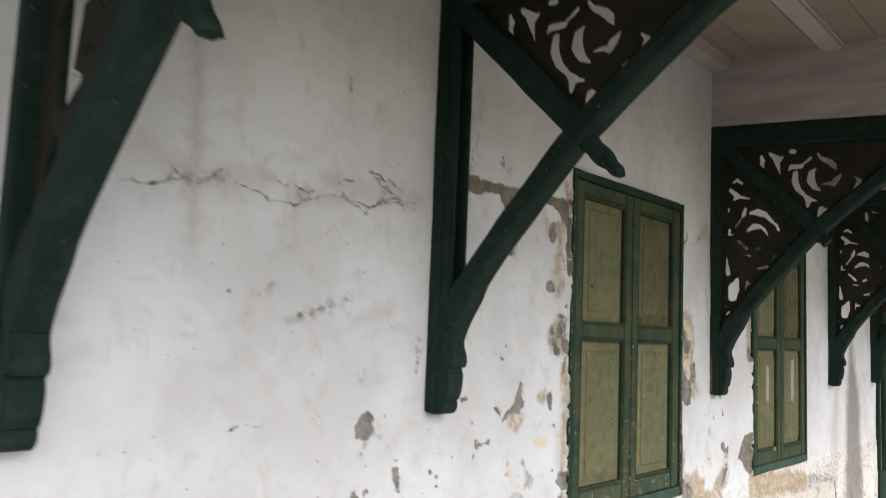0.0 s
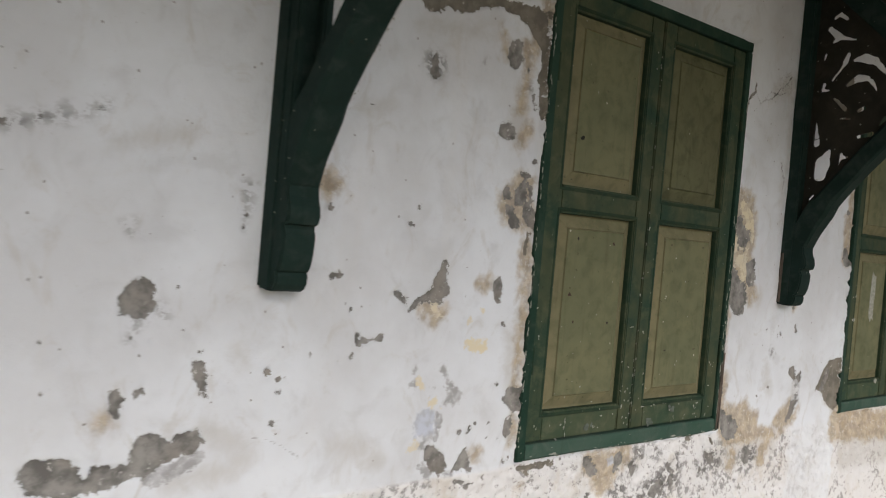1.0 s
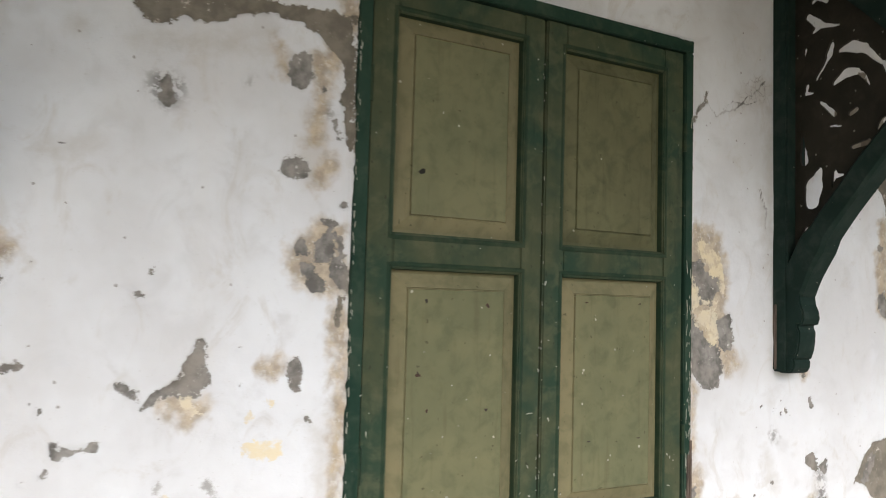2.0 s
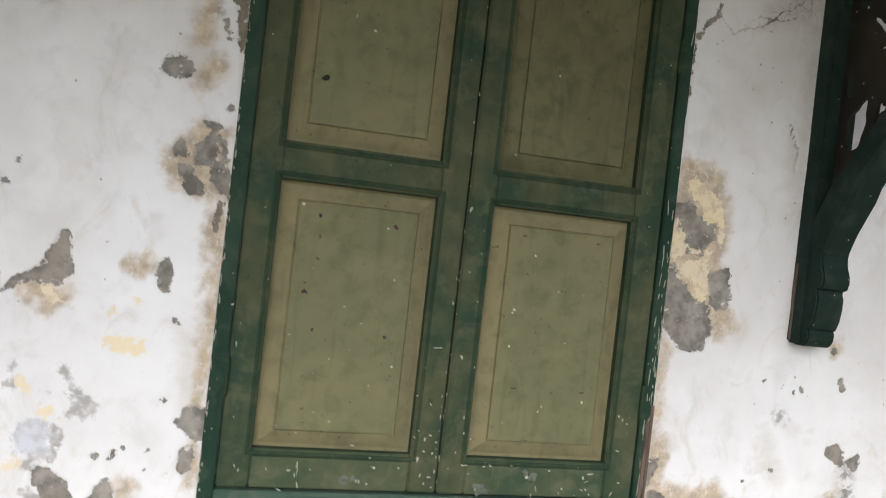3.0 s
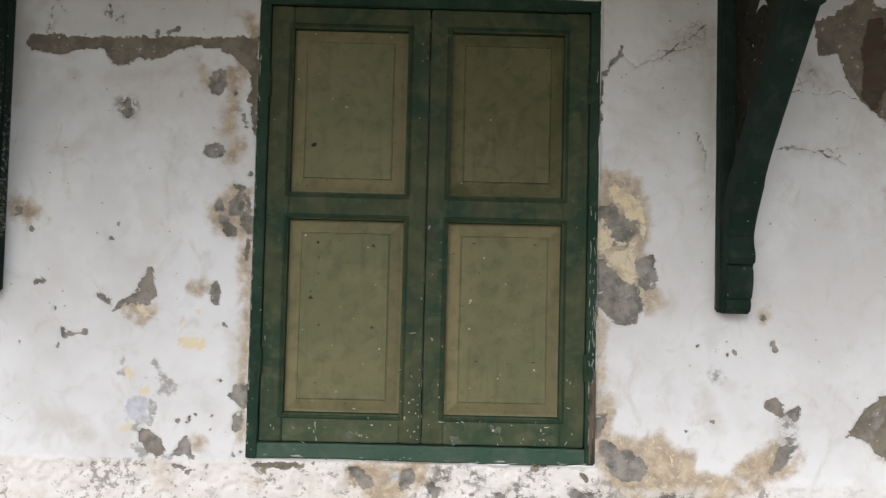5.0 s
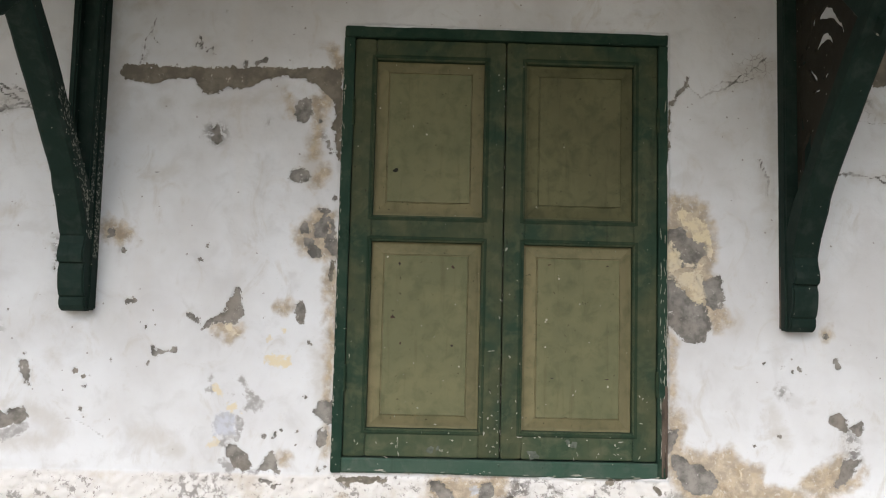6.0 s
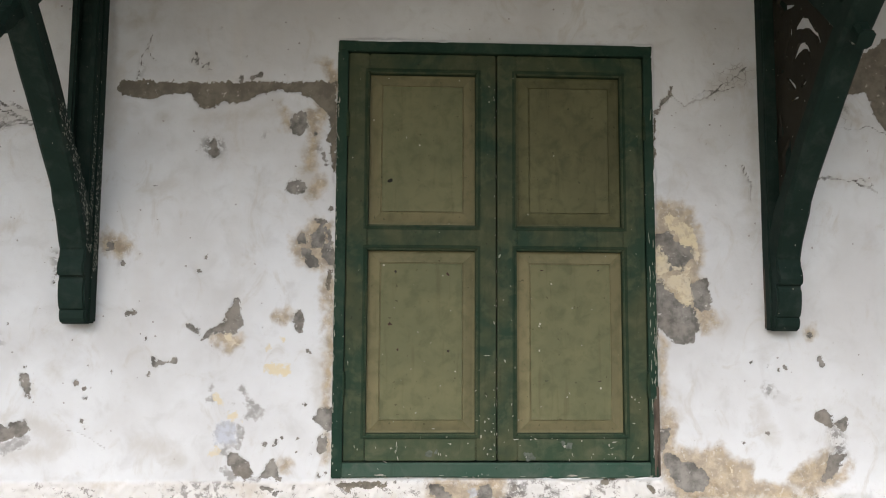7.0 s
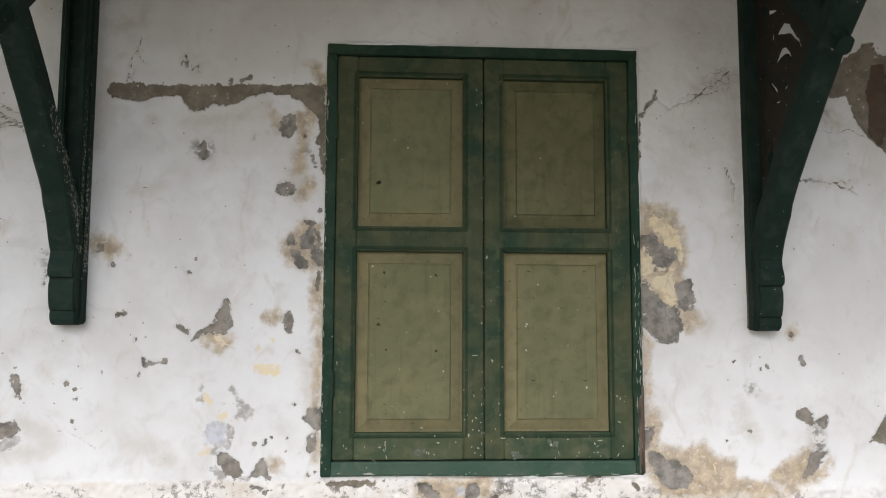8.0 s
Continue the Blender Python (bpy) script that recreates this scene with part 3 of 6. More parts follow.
mark("cream", -0.972, 1.214, -0.956, 1.188, 0.0077, 0.0077)
mark("cream", -0.987, 1.026, -0.966, 1.036, 0.0095, 0.0095)
mark("cream", -0.887, 1.133, -0.887, 1.133, 0.0057, 0.0057)
patch("sky", (-0.973, 1.120), (-0.934, 1.131), (-0.909, 1.124), (-0.907, 1.071), (-0.941, 1.052), (-0.969, 1.056), (-0.977, 1.086))
mark("blue", -0.897, 1.109, -0.889, 1.082, 0.0096, 0.0096)
mark("blue", -0.903, 1.058, -0.955, 1.036, 0.0134, 0.0095)
patch("mortar", (-0.929, 1.030), (-0.898, 1.018), (-0.864, 0.996), (-0.851, 0.955), (-0.872, 0.940), (-0.904, 0.959), (-0.924, 0.993))
mark("blue", -0.938, 0.974, -0.915, 0.951, 0.0133, 0.0133)
mark("blue", -0.853, 0.940, -0.825, 0.943, 0.0095, 0.0095)
patch("mortar", (-0.779, 1.003), (-0.766, 0.992), (-0.769, 0.964), (-0.753, 0.939), (-0.791, 0.951), (-0.825, 0.945), (-0.807, 0.969))
mark("ochre", -0.750, 0.980, -0.728, 0.995, 0.0095, 0.0096)
mark("blue", -0.840, 1.161, -0.840, 1.161, 0.0230, 0.0230)
mark("mortar", -0.775, 1.052, -0.769, 1.067, 0.0048, 0.0048)
mark("mortar", -0.809, 1.057, -0.809, 1.057, 0.0038, 0.0038)
mark("mortar", -0.753, 1.076, -0.753, 1.076, 0.0038, 0.0038)
patch("mortar", (-0.631, 1.164), (-0.610, 1.174), (-0.577, 1.172), (-0.576, 1.113), (-0.601, 1.100), (-0.620, 1.119), (-0.640, 1.132))
patch("mortar", (-0.629, 1.075), (-0.608, 1.081), (-0.606, 1.047), (-0.619, 1.032), (-0.632, 1.043))
mark("mortar", -0.657, 1.023, -0.657, 1.023, 0.0050, 0.0050)
mark("mortar", -0.700, 1.029, -0.700, 1.029, 0.0038, 0.0038)
mark("mortar", -0.627, 0.953, -0.627, 0.953, 0.0050, 0.0050)
mark("mortar", -0.602, 0.962, -0.602, 0.962, 0.0057, 0.0057)
mark("mortar", -0.677, 1.185, -0.677, 1.185, 0.0029, 0.0029)
mark("mortar", -0.653, 1.057, -0.653, 1.057, 0.0029, 0.0029)
mark("mortar", -0.644, 1.142, -0.644, 1.142, 0.0058, 0.0058)
mark("mortar", -0.699, 1.070, -0.699, 1.070, 0.0029, 0.0029)
mark("smear_shade", -1.174, 1.050, -1.174, 1.050, 0.0285, 0.0285)
mark("smear_shade", -1.211, 1.041, -1.211, 1.041, 0.0190, 0.0190)
mark("ochre", 0.545, 1.871, 0.632, 1.872, 0.0182, 0.0203)
mark("ochre", 0.648, 1.852, 0.679, 1.785, 0.0243, 0.0202)
mark("ochre", 0.687, 1.755, 0.680, 1.674, 0.0141, 0.0141)
mark("ochre", 0.540, 1.835, 0.531, 1.773, 0.0141, 0.0141)
mark("ochre", 0.701, 1.509, 0.735, 1.469, 0.0200, 0.0140)
mark("ochre", 0.696, 1.463, 0.707, 1.443, 0.0180, 0.0180)
mark("ochre", 0.536, 1.429, 0.536, 1.429, 0.0100, 0.0100)
patch("cream", (0.569, 1.835), (0.590, 1.851), (0.610, 1.823), (0.647, 1.815), (0.671, 1.785), (0.678, 1.755), (0.683, 1.694), (0.669, 1.690), (0.664, 1.744), (0.619, 1.750), (0.605, 1.790), (0.579, 1.794))
patch("cream", (0.526, 1.723), (0.547, 1.733), (0.556, 1.713), (0.573, 1.703), (0.586, 1.663), (0.565, 1.642), (0.524, 1.632))
patch("cream", (0.561, 1.622), (0.606, 1.633), (0.647, 1.643), (0.650, 1.583), (0.665, 1.553), (0.634, 1.527), (0.614, 1.553), (0.605, 1.582), (0.574, 1.592))
patch("mortar", (0.527, 1.773), (0.578, 1.784), (0.598, 1.758), (0.639, 1.750), (0.670, 1.734), (0.669, 1.694), (0.638, 1.677), (0.627, 1.653), (0.582, 1.653), (0.566, 1.703), (0.526, 1.733))
patch("mortar", (0.528, 1.616), (0.556, 1.612), (0.584, 1.572), (0.624, 1.533), (0.660, 1.523), (0.683, 1.453), (0.653, 1.401), (0.600, 1.397), (0.571, 1.433), (0.531, 1.472))
patch("mortar", (0.652, 1.603), (0.697, 1.613), (0.716, 1.623), (0.711, 1.589), (0.723, 1.563), (0.716, 1.523), (0.691, 1.513), (0.665, 1.533))
mark("clay", 0.523, 1.492, 0.526, 1.413, 0.0080, 0.0060)
mark("ochre", 0.521, 1.373, 0.520, 1.216, 0.0080, 0.0099)
mark("smear_shade", 0.755, 1.463, 0.755, 1.463, 0.0301, 0.0301)
mark("mortar", 0.600, 2.309, 0.595, 2.278, 0.0037, 0.0037)
mark("mortar", 0.583, 2.269, 0.564, 2.248, 0.0082, 0.0082)
mark("mortar", 0.564, 2.248, 0.544, 2.218, 0.0082, 0.0082)
mark("clay", 0.538, 2.206, 0.532, 2.019, 0.0051, 0.0041)
mark("crack", 0.600, 2.274, 0.651, 2.250, 0.0021, 0.0021)
mark("crack", 0.651, 2.250, 0.694, 2.271, 0.0021, 0.0021)
mark("crack", 0.694, 2.271, 0.742, 2.279, 0.0021, 0.0021)
mark("crack", 0.742, 2.279, 0.768, 2.315, 0.0021, 0.0021)
mark("crack", 0.768, 2.315, 0.815, 2.337, 0.0021, 0.0021)
mark("crack", 0.815, 2.337, 0.880, 2.385, 0.0021, 0.0021)
mark("crack", 0.683, 2.275, 0.726, 2.304, 0.0014, 0.0014)
mark("crack", 0.726, 2.304, 0.789, 2.294, 0.0014, 0.0014)
mark("crack", 0.789, 2.294, 0.853, 2.317, 0.0014, 0.0014)
mark("craze", 0.694, 2.276, 0.875, 2.349, 0.0185, 0.0414)
mark("craze", 0.769, 2.357, 0.855, 2.391, 0.0165, 0.0207)
mark("smear_shade", 0.768, 2.305, 0.875, 2.360, 0.0288, 0.0455)
mark("smear_shade", 0.854, 2.024, 0.880, 1.859, 0.0143, 0.0142)
mark("crack", 0.850, 2.028, 0.864, 2.003, 0.0014, 0.0014)
mark("crack", 0.864, 2.003, 0.878, 1.931, 0.0014, 0.0014)
mark("smear_shade", 0.900, 2.339, 0.886, 1.777, 0.0165, 0.0122)
patch("ochre", (0.535, 1.167), (0.565, 1.162), (0.584, 1.119), (0.578, 1.051), (0.602, 1.041), (0.682, 1.031), (0.743, 1.060), (0.776, 1.011), (0.832, 0.992), (0.861, 0.933), (0.971, 0.919), (1.011, 0.880), (0.748, 0.877), (0.609, 0.887), (0.554, 0.926), (0.531, 1.003))
patch("ochre", (0.976, 0.933), (1.024, 0.971), (1.076, 0.990), (1.098, 1.029), (1.128, 1.023), (1.120, 0.961), (1.146, 0.961), (1.188, 0.990), (1.180, 0.951), (1.134, 0.922), (1.052, 0.891), (1.011, 0.900))
patch("mortar", (0.548, 1.022), (0.582, 1.018), (0.611, 0.993), (0.651, 0.987), (0.686, 0.954), (0.706, 0.925), (0.679, 0.902), (0.629, 0.895), (0.589, 0.916), (0.570, 0.955))
patch("mortar", (0.519, 1.096), (0.569, 1.099), (0.563, 1.076), (0.542, 1.032), (0.522, 1.032))
patch("mortar", (1.087, 1.160), (1.114, 1.168), (1.138, 1.146), (1.134, 1.113), (1.102, 1.127), (1.086, 1.141))
patch("mortar", (1.149, 1.123), (1.174, 1.135), (1.187, 1.148), (1.196, 1.127), (1.175, 1.107))
mark("grime", 1.151, 1.087, 1.159, 1.029, 0.0279, 0.0279)
mark("grime", 1.013, 0.946, 1.057, 0.930, 0.0139, 0.0139)
mark("grime", 0.772, 0.986, 0.775, 0.953, 0.0118, 0.0118)
mark("grime", 0.649, 0.906, 0.729, 0.902, 0.0333, 0.0333)
patch("mortar", (1.128, 1.019), (1.179, 1.019), (1.157, 0.984), (1.125, 0.945), (1.090, 0.934), (1.120, 0.980))
mark("mortar", 0.913, 1.092, 0.913, 1.092, 0.0052, 0.0052)
mark("mortar", 0.873, 1.116, 0.873, 1.116, 0.0040, 0.0040)
mark("mortar", 0.824, 1.058, 0.824, 1.058, 0.0040, 0.0040)
mark("smear_shade", 0.889, 1.176, 0.916, 1.079, 0.0239, 0.0238)
mark("cream", 0.775, 0.973, 0.779, 0.951, 0.0059, 0.0059)
patch("clay", (1.346, 1.054), (1.404, 1.138), (1.446, 1.180), (1.547, 1.193), (1.554, 1.131), (1.566, 0.989), (1.539, 0.952), (1.491, 0.966), (1.443, 0.998), (1.406, 1.040))
mark("ochre", 1.460, 1.009, 1.547, 0.970, 0.0249, 0.0214)
mark("mortar", 1.410, 1.058, 1.451, 1.124, 0.0160, 0.0214)
mark("ochre", 1.508, 1.844, 1.534, 1.667, 0.0250, 0.0250)
mark("mortar", 1.526, 1.693, 1.535, 1.649, 0.0215, 0.0215)
mark("mortar", 1.511, 1.871, 1.511, 1.871, 0.0125, 0.0125)
patch("clay", (1.236, 2.410), (1.254, 2.300), (1.315, 2.307), (1.332, 2.258), (1.355, 2.198), (1.386, 2.156), (1.427, 2.115), (1.466, 2.083), (1.493, 2.095), (1.523, 2.071), (1.542, 2.027), (1.560, 1.867), (1.588, 1.870), (1.561, 2.210), (1.521, 2.220), (1.500, 2.276), (1.501, 2.348), (1.507, 2.457), (1.379, 2.479))
patch("clay", (1.274, 2.309), (1.282, 2.390), (1.359, 2.424), (1.384, 2.504), (1.424, 2.512), (1.430, 2.432), (1.473, 2.416), (1.543, 2.418), (1.535, 2.267), (1.451, 2.319), (1.342, 2.302))
patch("brick", (1.395, 2.328), (1.420, 2.430), (1.472, 2.435), (1.483, 2.292), (1.493, 2.217), (1.461, 2.155), (1.446, 2.112), (1.395, 2.166), (1.407, 2.248))
mark("crack", 1.100, 2.163, 1.163, 2.173, 0.0016, 0.0016)
mark("crack", 1.163, 2.173, 1.255, 2.171, 0.0016, 0.0016)
mark("crack", 1.255, 2.171, 1.338, 2.173, 0.0016, 0.0016)
mark("crack", 1.338, 2.173, 1.378, 2.146, 0.0016, 0.0016)
mark("craze", 1.140, 2.238, 1.253, 2.196, 0.0355, 0.0249)
mark("smear_shade", 1.152, 2.311, 1.272, 2.198, 0.0355, 0.0249)
mark("grime", 1.221, 2.256, 1.241, 2.238, 0.0124, 0.0125)
mark("crack", 1.105, 1.985, 1.179, 1.981, 0.0012, 0.0012)
mark("crack", 1.179, 1.981, 1.234, 1.980, 0.0012, 0.0012)
mark("crack", 1.234, 1.980, 1.289, 1.988, 0.0012, 0.0012)
mark("crack", 1.289, 1.988, 1.332, 1.957, 0.0012, 0.0012)
mark("smear_shade", 1.179, 1.981, 1.308, 1.978, 0.0089, 0.0160)
patch("ochre", (-0.255, 0.926), (-0.038, 0.946), (0.007, 0.918), (-0.023, 0.874), (-0.080, 0.844), (-0.142, 0.786), (-0.167, 0.788), (-0.214, 0.844), (-0.247, 0.876))
mark("mortar", -0.240, 0.908, -0.218, 0.886, 0.0135, 0.0135)
mark("mortar", -0.217, 0.876, -0.180, 0.872, 0.0085, 0.0085)
mark("sky", -0.110, 0.897, -0.110, 0.897, 0.0153, 0.0153)
mark("mortar", -0.076, 0.899, -0.057, 0.880, 0.0136, 0.0136)
mark("mortar", -0.081, 0.861, -0.081, 0.861, 0.0085, 0.0085)
mark("ochre", -0.434, 0.700, -0.434, 0.700, 0.0201, 0.0201)
mark("ochre", -0.467, 0.698, -0.437, 0.737, 0.0151, 0.0185)
mark("ochre", -0.437, 0.737, -0.355, 0.745, 0.0168, 0.0135)
mark("sky", -0.431, 0.707, -0.431, 0.707, 0.0118, 0.0118)
patch("clay", (-0.573, 0.932), (-0.396, 0.931), (-0.404, 0.921), (-0.452, 0.907), (-0.502, 0.917), (-0.525, 0.899), (-0.554, 0.910))
mark("ochre", -0.547, 0.864, -0.547, 0.864, 0.0117, 0.0117)
mark("mortar", -0.216, 0.773, -0.216, 0.773, 0.0135, 0.0135)
mark("mortar", -0.224, 0.767, -0.206, 0.789, 0.0085, 0.0085)
mark("grime", 0.131, 0.756, 0.231, 0.788, 0.0697, 0.0699)
mark("grime", 0.013, 0.851, 0.034, 0.900, 0.0376, 0.0377)
mark("grime", -0.075, 0.790, -0.032, 0.780, 0.0462, 0.0462)
mark("grime", 0.258, 0.781, 0.271, 0.833, 0.0466, 0.0467)
mark("grime", 0.471, 0.820, 0.548, 0.838, 0.0587, 0.0588)
mark("grime", 0.761, 0.813, 0.804, 0.830, 0.0592, 0.0593)
mark("grime", 0.167, 0.741, -0.002, 0.722, 0.0581, 0.0578)
mark("grime", 1.027, 0.953, 1.070, 0.973, 0.0140, 0.0141)
mark("grime", 0.118, 0.917, 0.155, 0.877, 0.0262, 0.0262)
mark("ochre", 0.657, 0.798, 0.676, 0.839, 0.0243, 0.0243)
mark("ochre", 0.887, 0.804, 0.928, 0.850, 0.0280, 0.0280)
mark("clay", 0.332, 0.927, 0.374, 0.940, 0.0069, 0.0069)
mark("clay", 0.489, 0.917, 0.502, 0.900, 0.0069, 0.0069)
mark("smear_shade", 0.574, 0.836, 0.964, 0.843, 0.0520, 0.0526)
mark("crack", -2.620, 2.048, -2.570, 2.050, 0.0021, 0.0022)
mark("crack", -2.570, 2.050, -2.497, 2.072, 0.0022, 0.0022)
mark("crack", -2.497, 2.072, -2.435, 2.091, 0.0022, 0.0023)
mark("crack", -2.435, 2.091, -2.384, 2.085, 0.0023, 0.0023)
mark("crack", -2.384, 2.085, -2.319, 2.127, 0.0023, 0.0024)
mark("crack", -2.502, 2.139, -2.443, 2.093, 0.0017, 0.0017)
mark("crack", -1.899, 2.516, -1.884, 2.436, 0.0017, 0.0017)
mark("grime", -2.482, 2.083, -2.326, 2.106, 0.0127, 0.0134)
mark("smear_shade", -2.564, 2.155, -2.435, 2.094, 0.0219, 0.0230)
mark("smear_shade", -2.432, 2.466, -2.398, 1.939, 0.0102, 0.0058)
mark("streak_shade", -2.431, 2.497, -2.410, 2.128, 0.0044, 0.0044)
mark("smear_shade", -2.086, 2.098, -1.558, 2.171, 0.0226, 0.0266)
patch("mortar", (-0.247, 0.915), (-0.221, 0.920), (-0.198, 0.896), (-0.181, 0.885), (-0.182, 0.865), (-0.207, 0.861), (-0.237, 0.881))
patch("mortar", (-0.086, 0.912), (-0.056, 0.917), (-0.047, 0.894), (-0.064, 0.862), (-0.089, 0.857), (-0.096, 0.877))
patch("mortar", (0.130, 0.773), (0.176, 0.790), (0.216, 0.770), (0.210, 0.740), (0.151, 0.730), (0.125, 0.745))
mark("mortar", 0.227, 0.839, 0.250, 0.815, 0.0120, 0.0120)
mark("mortar", 0.245, 0.789, 0.261, 0.761, 0.0137, 0.0137)
mark("mortar", 0.003, 0.867, 0.022, 0.841, 0.0119, 0.0119)
mark("mortar", 0.033, 0.906, 0.033, 0.906, 0.0102, 0.0102)
mark("mortar", 0.477, 0.855, 0.519, 0.824, 0.0155, 0.0156)
mark("mortar", 0.438, 0.801, 0.438, 0.801, 0.0121, 0.0121)
patch("mortar", (0.750, 0.844), (0.785, 0.853), (0.813, 0.834), (0.807, 0.802), (0.768, 0.793), (0.745, 0.815))
mark("mortar", -0.371, 0.930, -0.371, 0.930, 0.0051, 0.0051)
mark("mortar", -0.547, 0.961, -0.547, 0.961, 0.0101, 0.0101)
mark("mortar", -0.326, 0.791, -0.326, 0.791, 0.0051, 0.0051)
mark("mortar", -0.390, 0.765, -0.390, 0.765, 0.0050, 0.0050)
mark("mortar", -0.815, 0.914, -0.748, 0.902, 0.0057, 0.0038)
mark("mortar", -0.767, 0.895, -0.767, 0.895, 0.0095, 0.0095)
mark("mortar", -0.711, 0.913, -0.711, 0.913, 0.0057, 0.0057)
mark("mortar", -0.908, 0.914, -0.908, 0.914, 0.0057, 0.0057)
mark("mortar", -1.104, 0.908, -1.104, 0.908, 0.0057, 0.0057)
mark("mortar", -1.399, 0.907, -1.399, 0.907, 0.0056, 0.0056)
patch("mortar", (-1.795, 1.424), (-1.780, 1.454), (-1.752, 1.473), (-1.727, 1.450), (-1.721, 1.413), (-1.736, 1.387), (-1.764, 1.389), (-1.788, 1.401))
mark("grime", -1.748, 1.383, -1.766, 1.341, 0.0131, 0.0083)
mark("mortar", -1.765, 1.344, -1.765, 1.344, 0.0036, 0.0036)
mark("mortar", -1.721, 1.338, -1.721, 1.338, 0.0036, 0.0036)
mark("grime", -1.711, 1.407, -1.697, 1.389, 0.0109, 0.0110)
patch("mortar", (-1.621, 1.286), (-1.598, 1.281), (-1.586, 1.255), (-1.591, 1.224), (-1.581, 1.204), (-1.599, 1.214), (-1.615, 1.248))
patch("mortar", (-1.794, 1.229), (-1.781, 1.234), (-1.767, 1.204), (-1.781, 1.175), (-1.794, 1.188))
mark("mortar", -1.742, 1.220, -1.731, 1.232, 0.0060, 0.0060)
mark("mortar", -1.439, 1.255, -1.439, 1.255, 0.0093, 0.0093)
mark("mortar", -1.408, 1.238, -1.408, 1.238, 0.0054, 0.0054)
mark("mortar", -1.405, 1.213, -1.405, 1.213, 0.0054, 0.0054)
mark("mortar", -1.388, 1.242, -1.388, 1.242, 0.0041, 0.0041)
mark("mortar", -1.416, 1.130, -1.416, 1.130, 0.0067, 0.0067)
mark("mortar", -1.608, 1.311, -1.608, 1.311, 0.0044, 0.0044)
mark("mortar", -1.843, 1.168, -1.843, 1.168, 0.0035, 0.0035)
mark("ochre", -1.805, 1.171, -1.805, 1.171, 0.0094, 0.0094)
patch("mortar", (-1.955, 1.077), (-1.945, 1.096), (-1.909, 1.100), (-1.860, 1.088), (-1.847, 1.070), (-1.834, 1.036), (-1.820, 1.072), (-1.791, 1.069), (-1.750, 1.066), (-1.741, 1.099), (-1.737, 1.129), (-1.707, 1.132), (-1.662, 1.109), (-1.625, 1.131), (-1.597, 1.135), (-1.588, 1.102), (-1.621, 1.086), (-1.659, 1.071), (-1.706, 1.040), (-1.754, 1.040), (-1.788, 1.023), (-1.833, 1.024), (-1.887, 1.025), (-1.940, 1.033))
mark("blue", -1.693, 1.032, -1.601, 1.074, 0.0171, 0.0202)
mark("blue", -1.694, 1.079, -1.694, 1.079, 0.0110, 0.0110)
mark("smear_shade", -1.655, 1.027, -1.495, 1.033, 0.0310, 0.0197)
mark("mortar", -1.281, 1.491, -1.254, 1.493, 0.0077, 0.0078)
mark("mortar", -1.241, 1.529, -1.241, 1.529, 0.0035, 0.0035)
mark("mortar", -1.671, 1.453, -1.671, 1.453, 0.0037, 0.0037)
mark("mortar", -1.187, 1.320, -1.149, 1.323, 0.0101, 0.0073)
mark("mortar", -1.149, 1.323, -1.114, 1.333, 0.0073, 0.0089)
mark("mortar", -1.191, 1.336, -1.182, 1.320, 0.0058, 0.0058)
mark("mortar", -1.206, 1.286, -1.206, 1.286, 0.0057, 0.0057)
mark("mortar", -1.239, 1.275, -1.239, 1.275, 0.0043, 0.0043)
mark("mortar", -1.217, 1.411, -1.218, 1.400, 0.0043, 0.0043)
mark("mortar", -1.237, 1.422, -1.237, 1.422, 0.0028, 0.0028)
mark("mortar", -1.326, 1.295, -1.326, 1.295, 0.0035, 0.0035)
mark("mortar", -1.929, 1.232, -1.929, 1.232, 0.0045, 0.0045)
mark("mortar", -1.943, 1.339, -1.943, 1.339, 0.0044, 0.0044)
mark("grime", -1.524, 1.681, -1.528, 1.603, 0.0155, 0.0116)
mark("mortar", -1.523, 1.623, -1.523, 1.623, 0.0052, 0.0052)
mark("mortar", -1.529, 1.594, -1.529, 1.594, 0.0052, 0.0052)
mark("grime", -1.938, 1.800, -1.854, 1.816, 0.0121, 0.0126)
mark("mortar", -2.032, 1.758, -2.032, 1.758, 0.0053, 0.0053)
mark("mortar", -1.972, 1.773, -1.972, 1.773, 0.0027, 0.0027)
mark("mortar", -1.855, 1.811, -1.855, 1.811, 0.0029, 0.0029)
mark("smear_shade", -1.815, 1.751, -1.679, 1.782, 0.0139, 0.0146)
mark("smear_shade", -1.218, 1.058, -1.146, 1.036, 0.0258, 0.0264)
mark("smear_shade", -1.519, 1.311, -1.503, 1.284, 0.0130, 0.0130)
mark("smear_shade", -1.572, 1.133, -1.485, 1.085, 0.0255, 0.0263)
mark("grime", -2.082, 1.745, -1.859, 1.805, 0.0113, 0.0123)
mark("grime", -2.200, 1.812, -2.134, 1.832, 0.0084, 0.0086)
mark("mortar", -2.039, 1.757, -2.039, 1.757, 0.0051, 0.0051)
mark("mortar", -2.285, 1.807, -2.285, 1.807, 0.0034, 0.0034)
mark("crack", -2.260, 1.445, -2.151, 1.447, 0.0014, 0.0015)
mark("mortar", 2.481, 0.633, 2.512, 0.558, 0.0213, 0.0214)
mark("mortar", 3.340, 0.696, 3.383, 0.593, 0.0199, 0.0200)
mark("mortar", 3.798, 0.588, 3.865, 0.455, 0.0253, 0.0255)
mark("ochre", 2.909, 0.694, 2.909, 0.694, 0.0339, 0.0339)
mark("smear_shade", -1.960, 2.165, -1.571, 2.163, 0.0291, 0.0335)
mark("smear_shade", -2.342, 2.107, -2.184, 2.129, 0.0226, 0.0242)
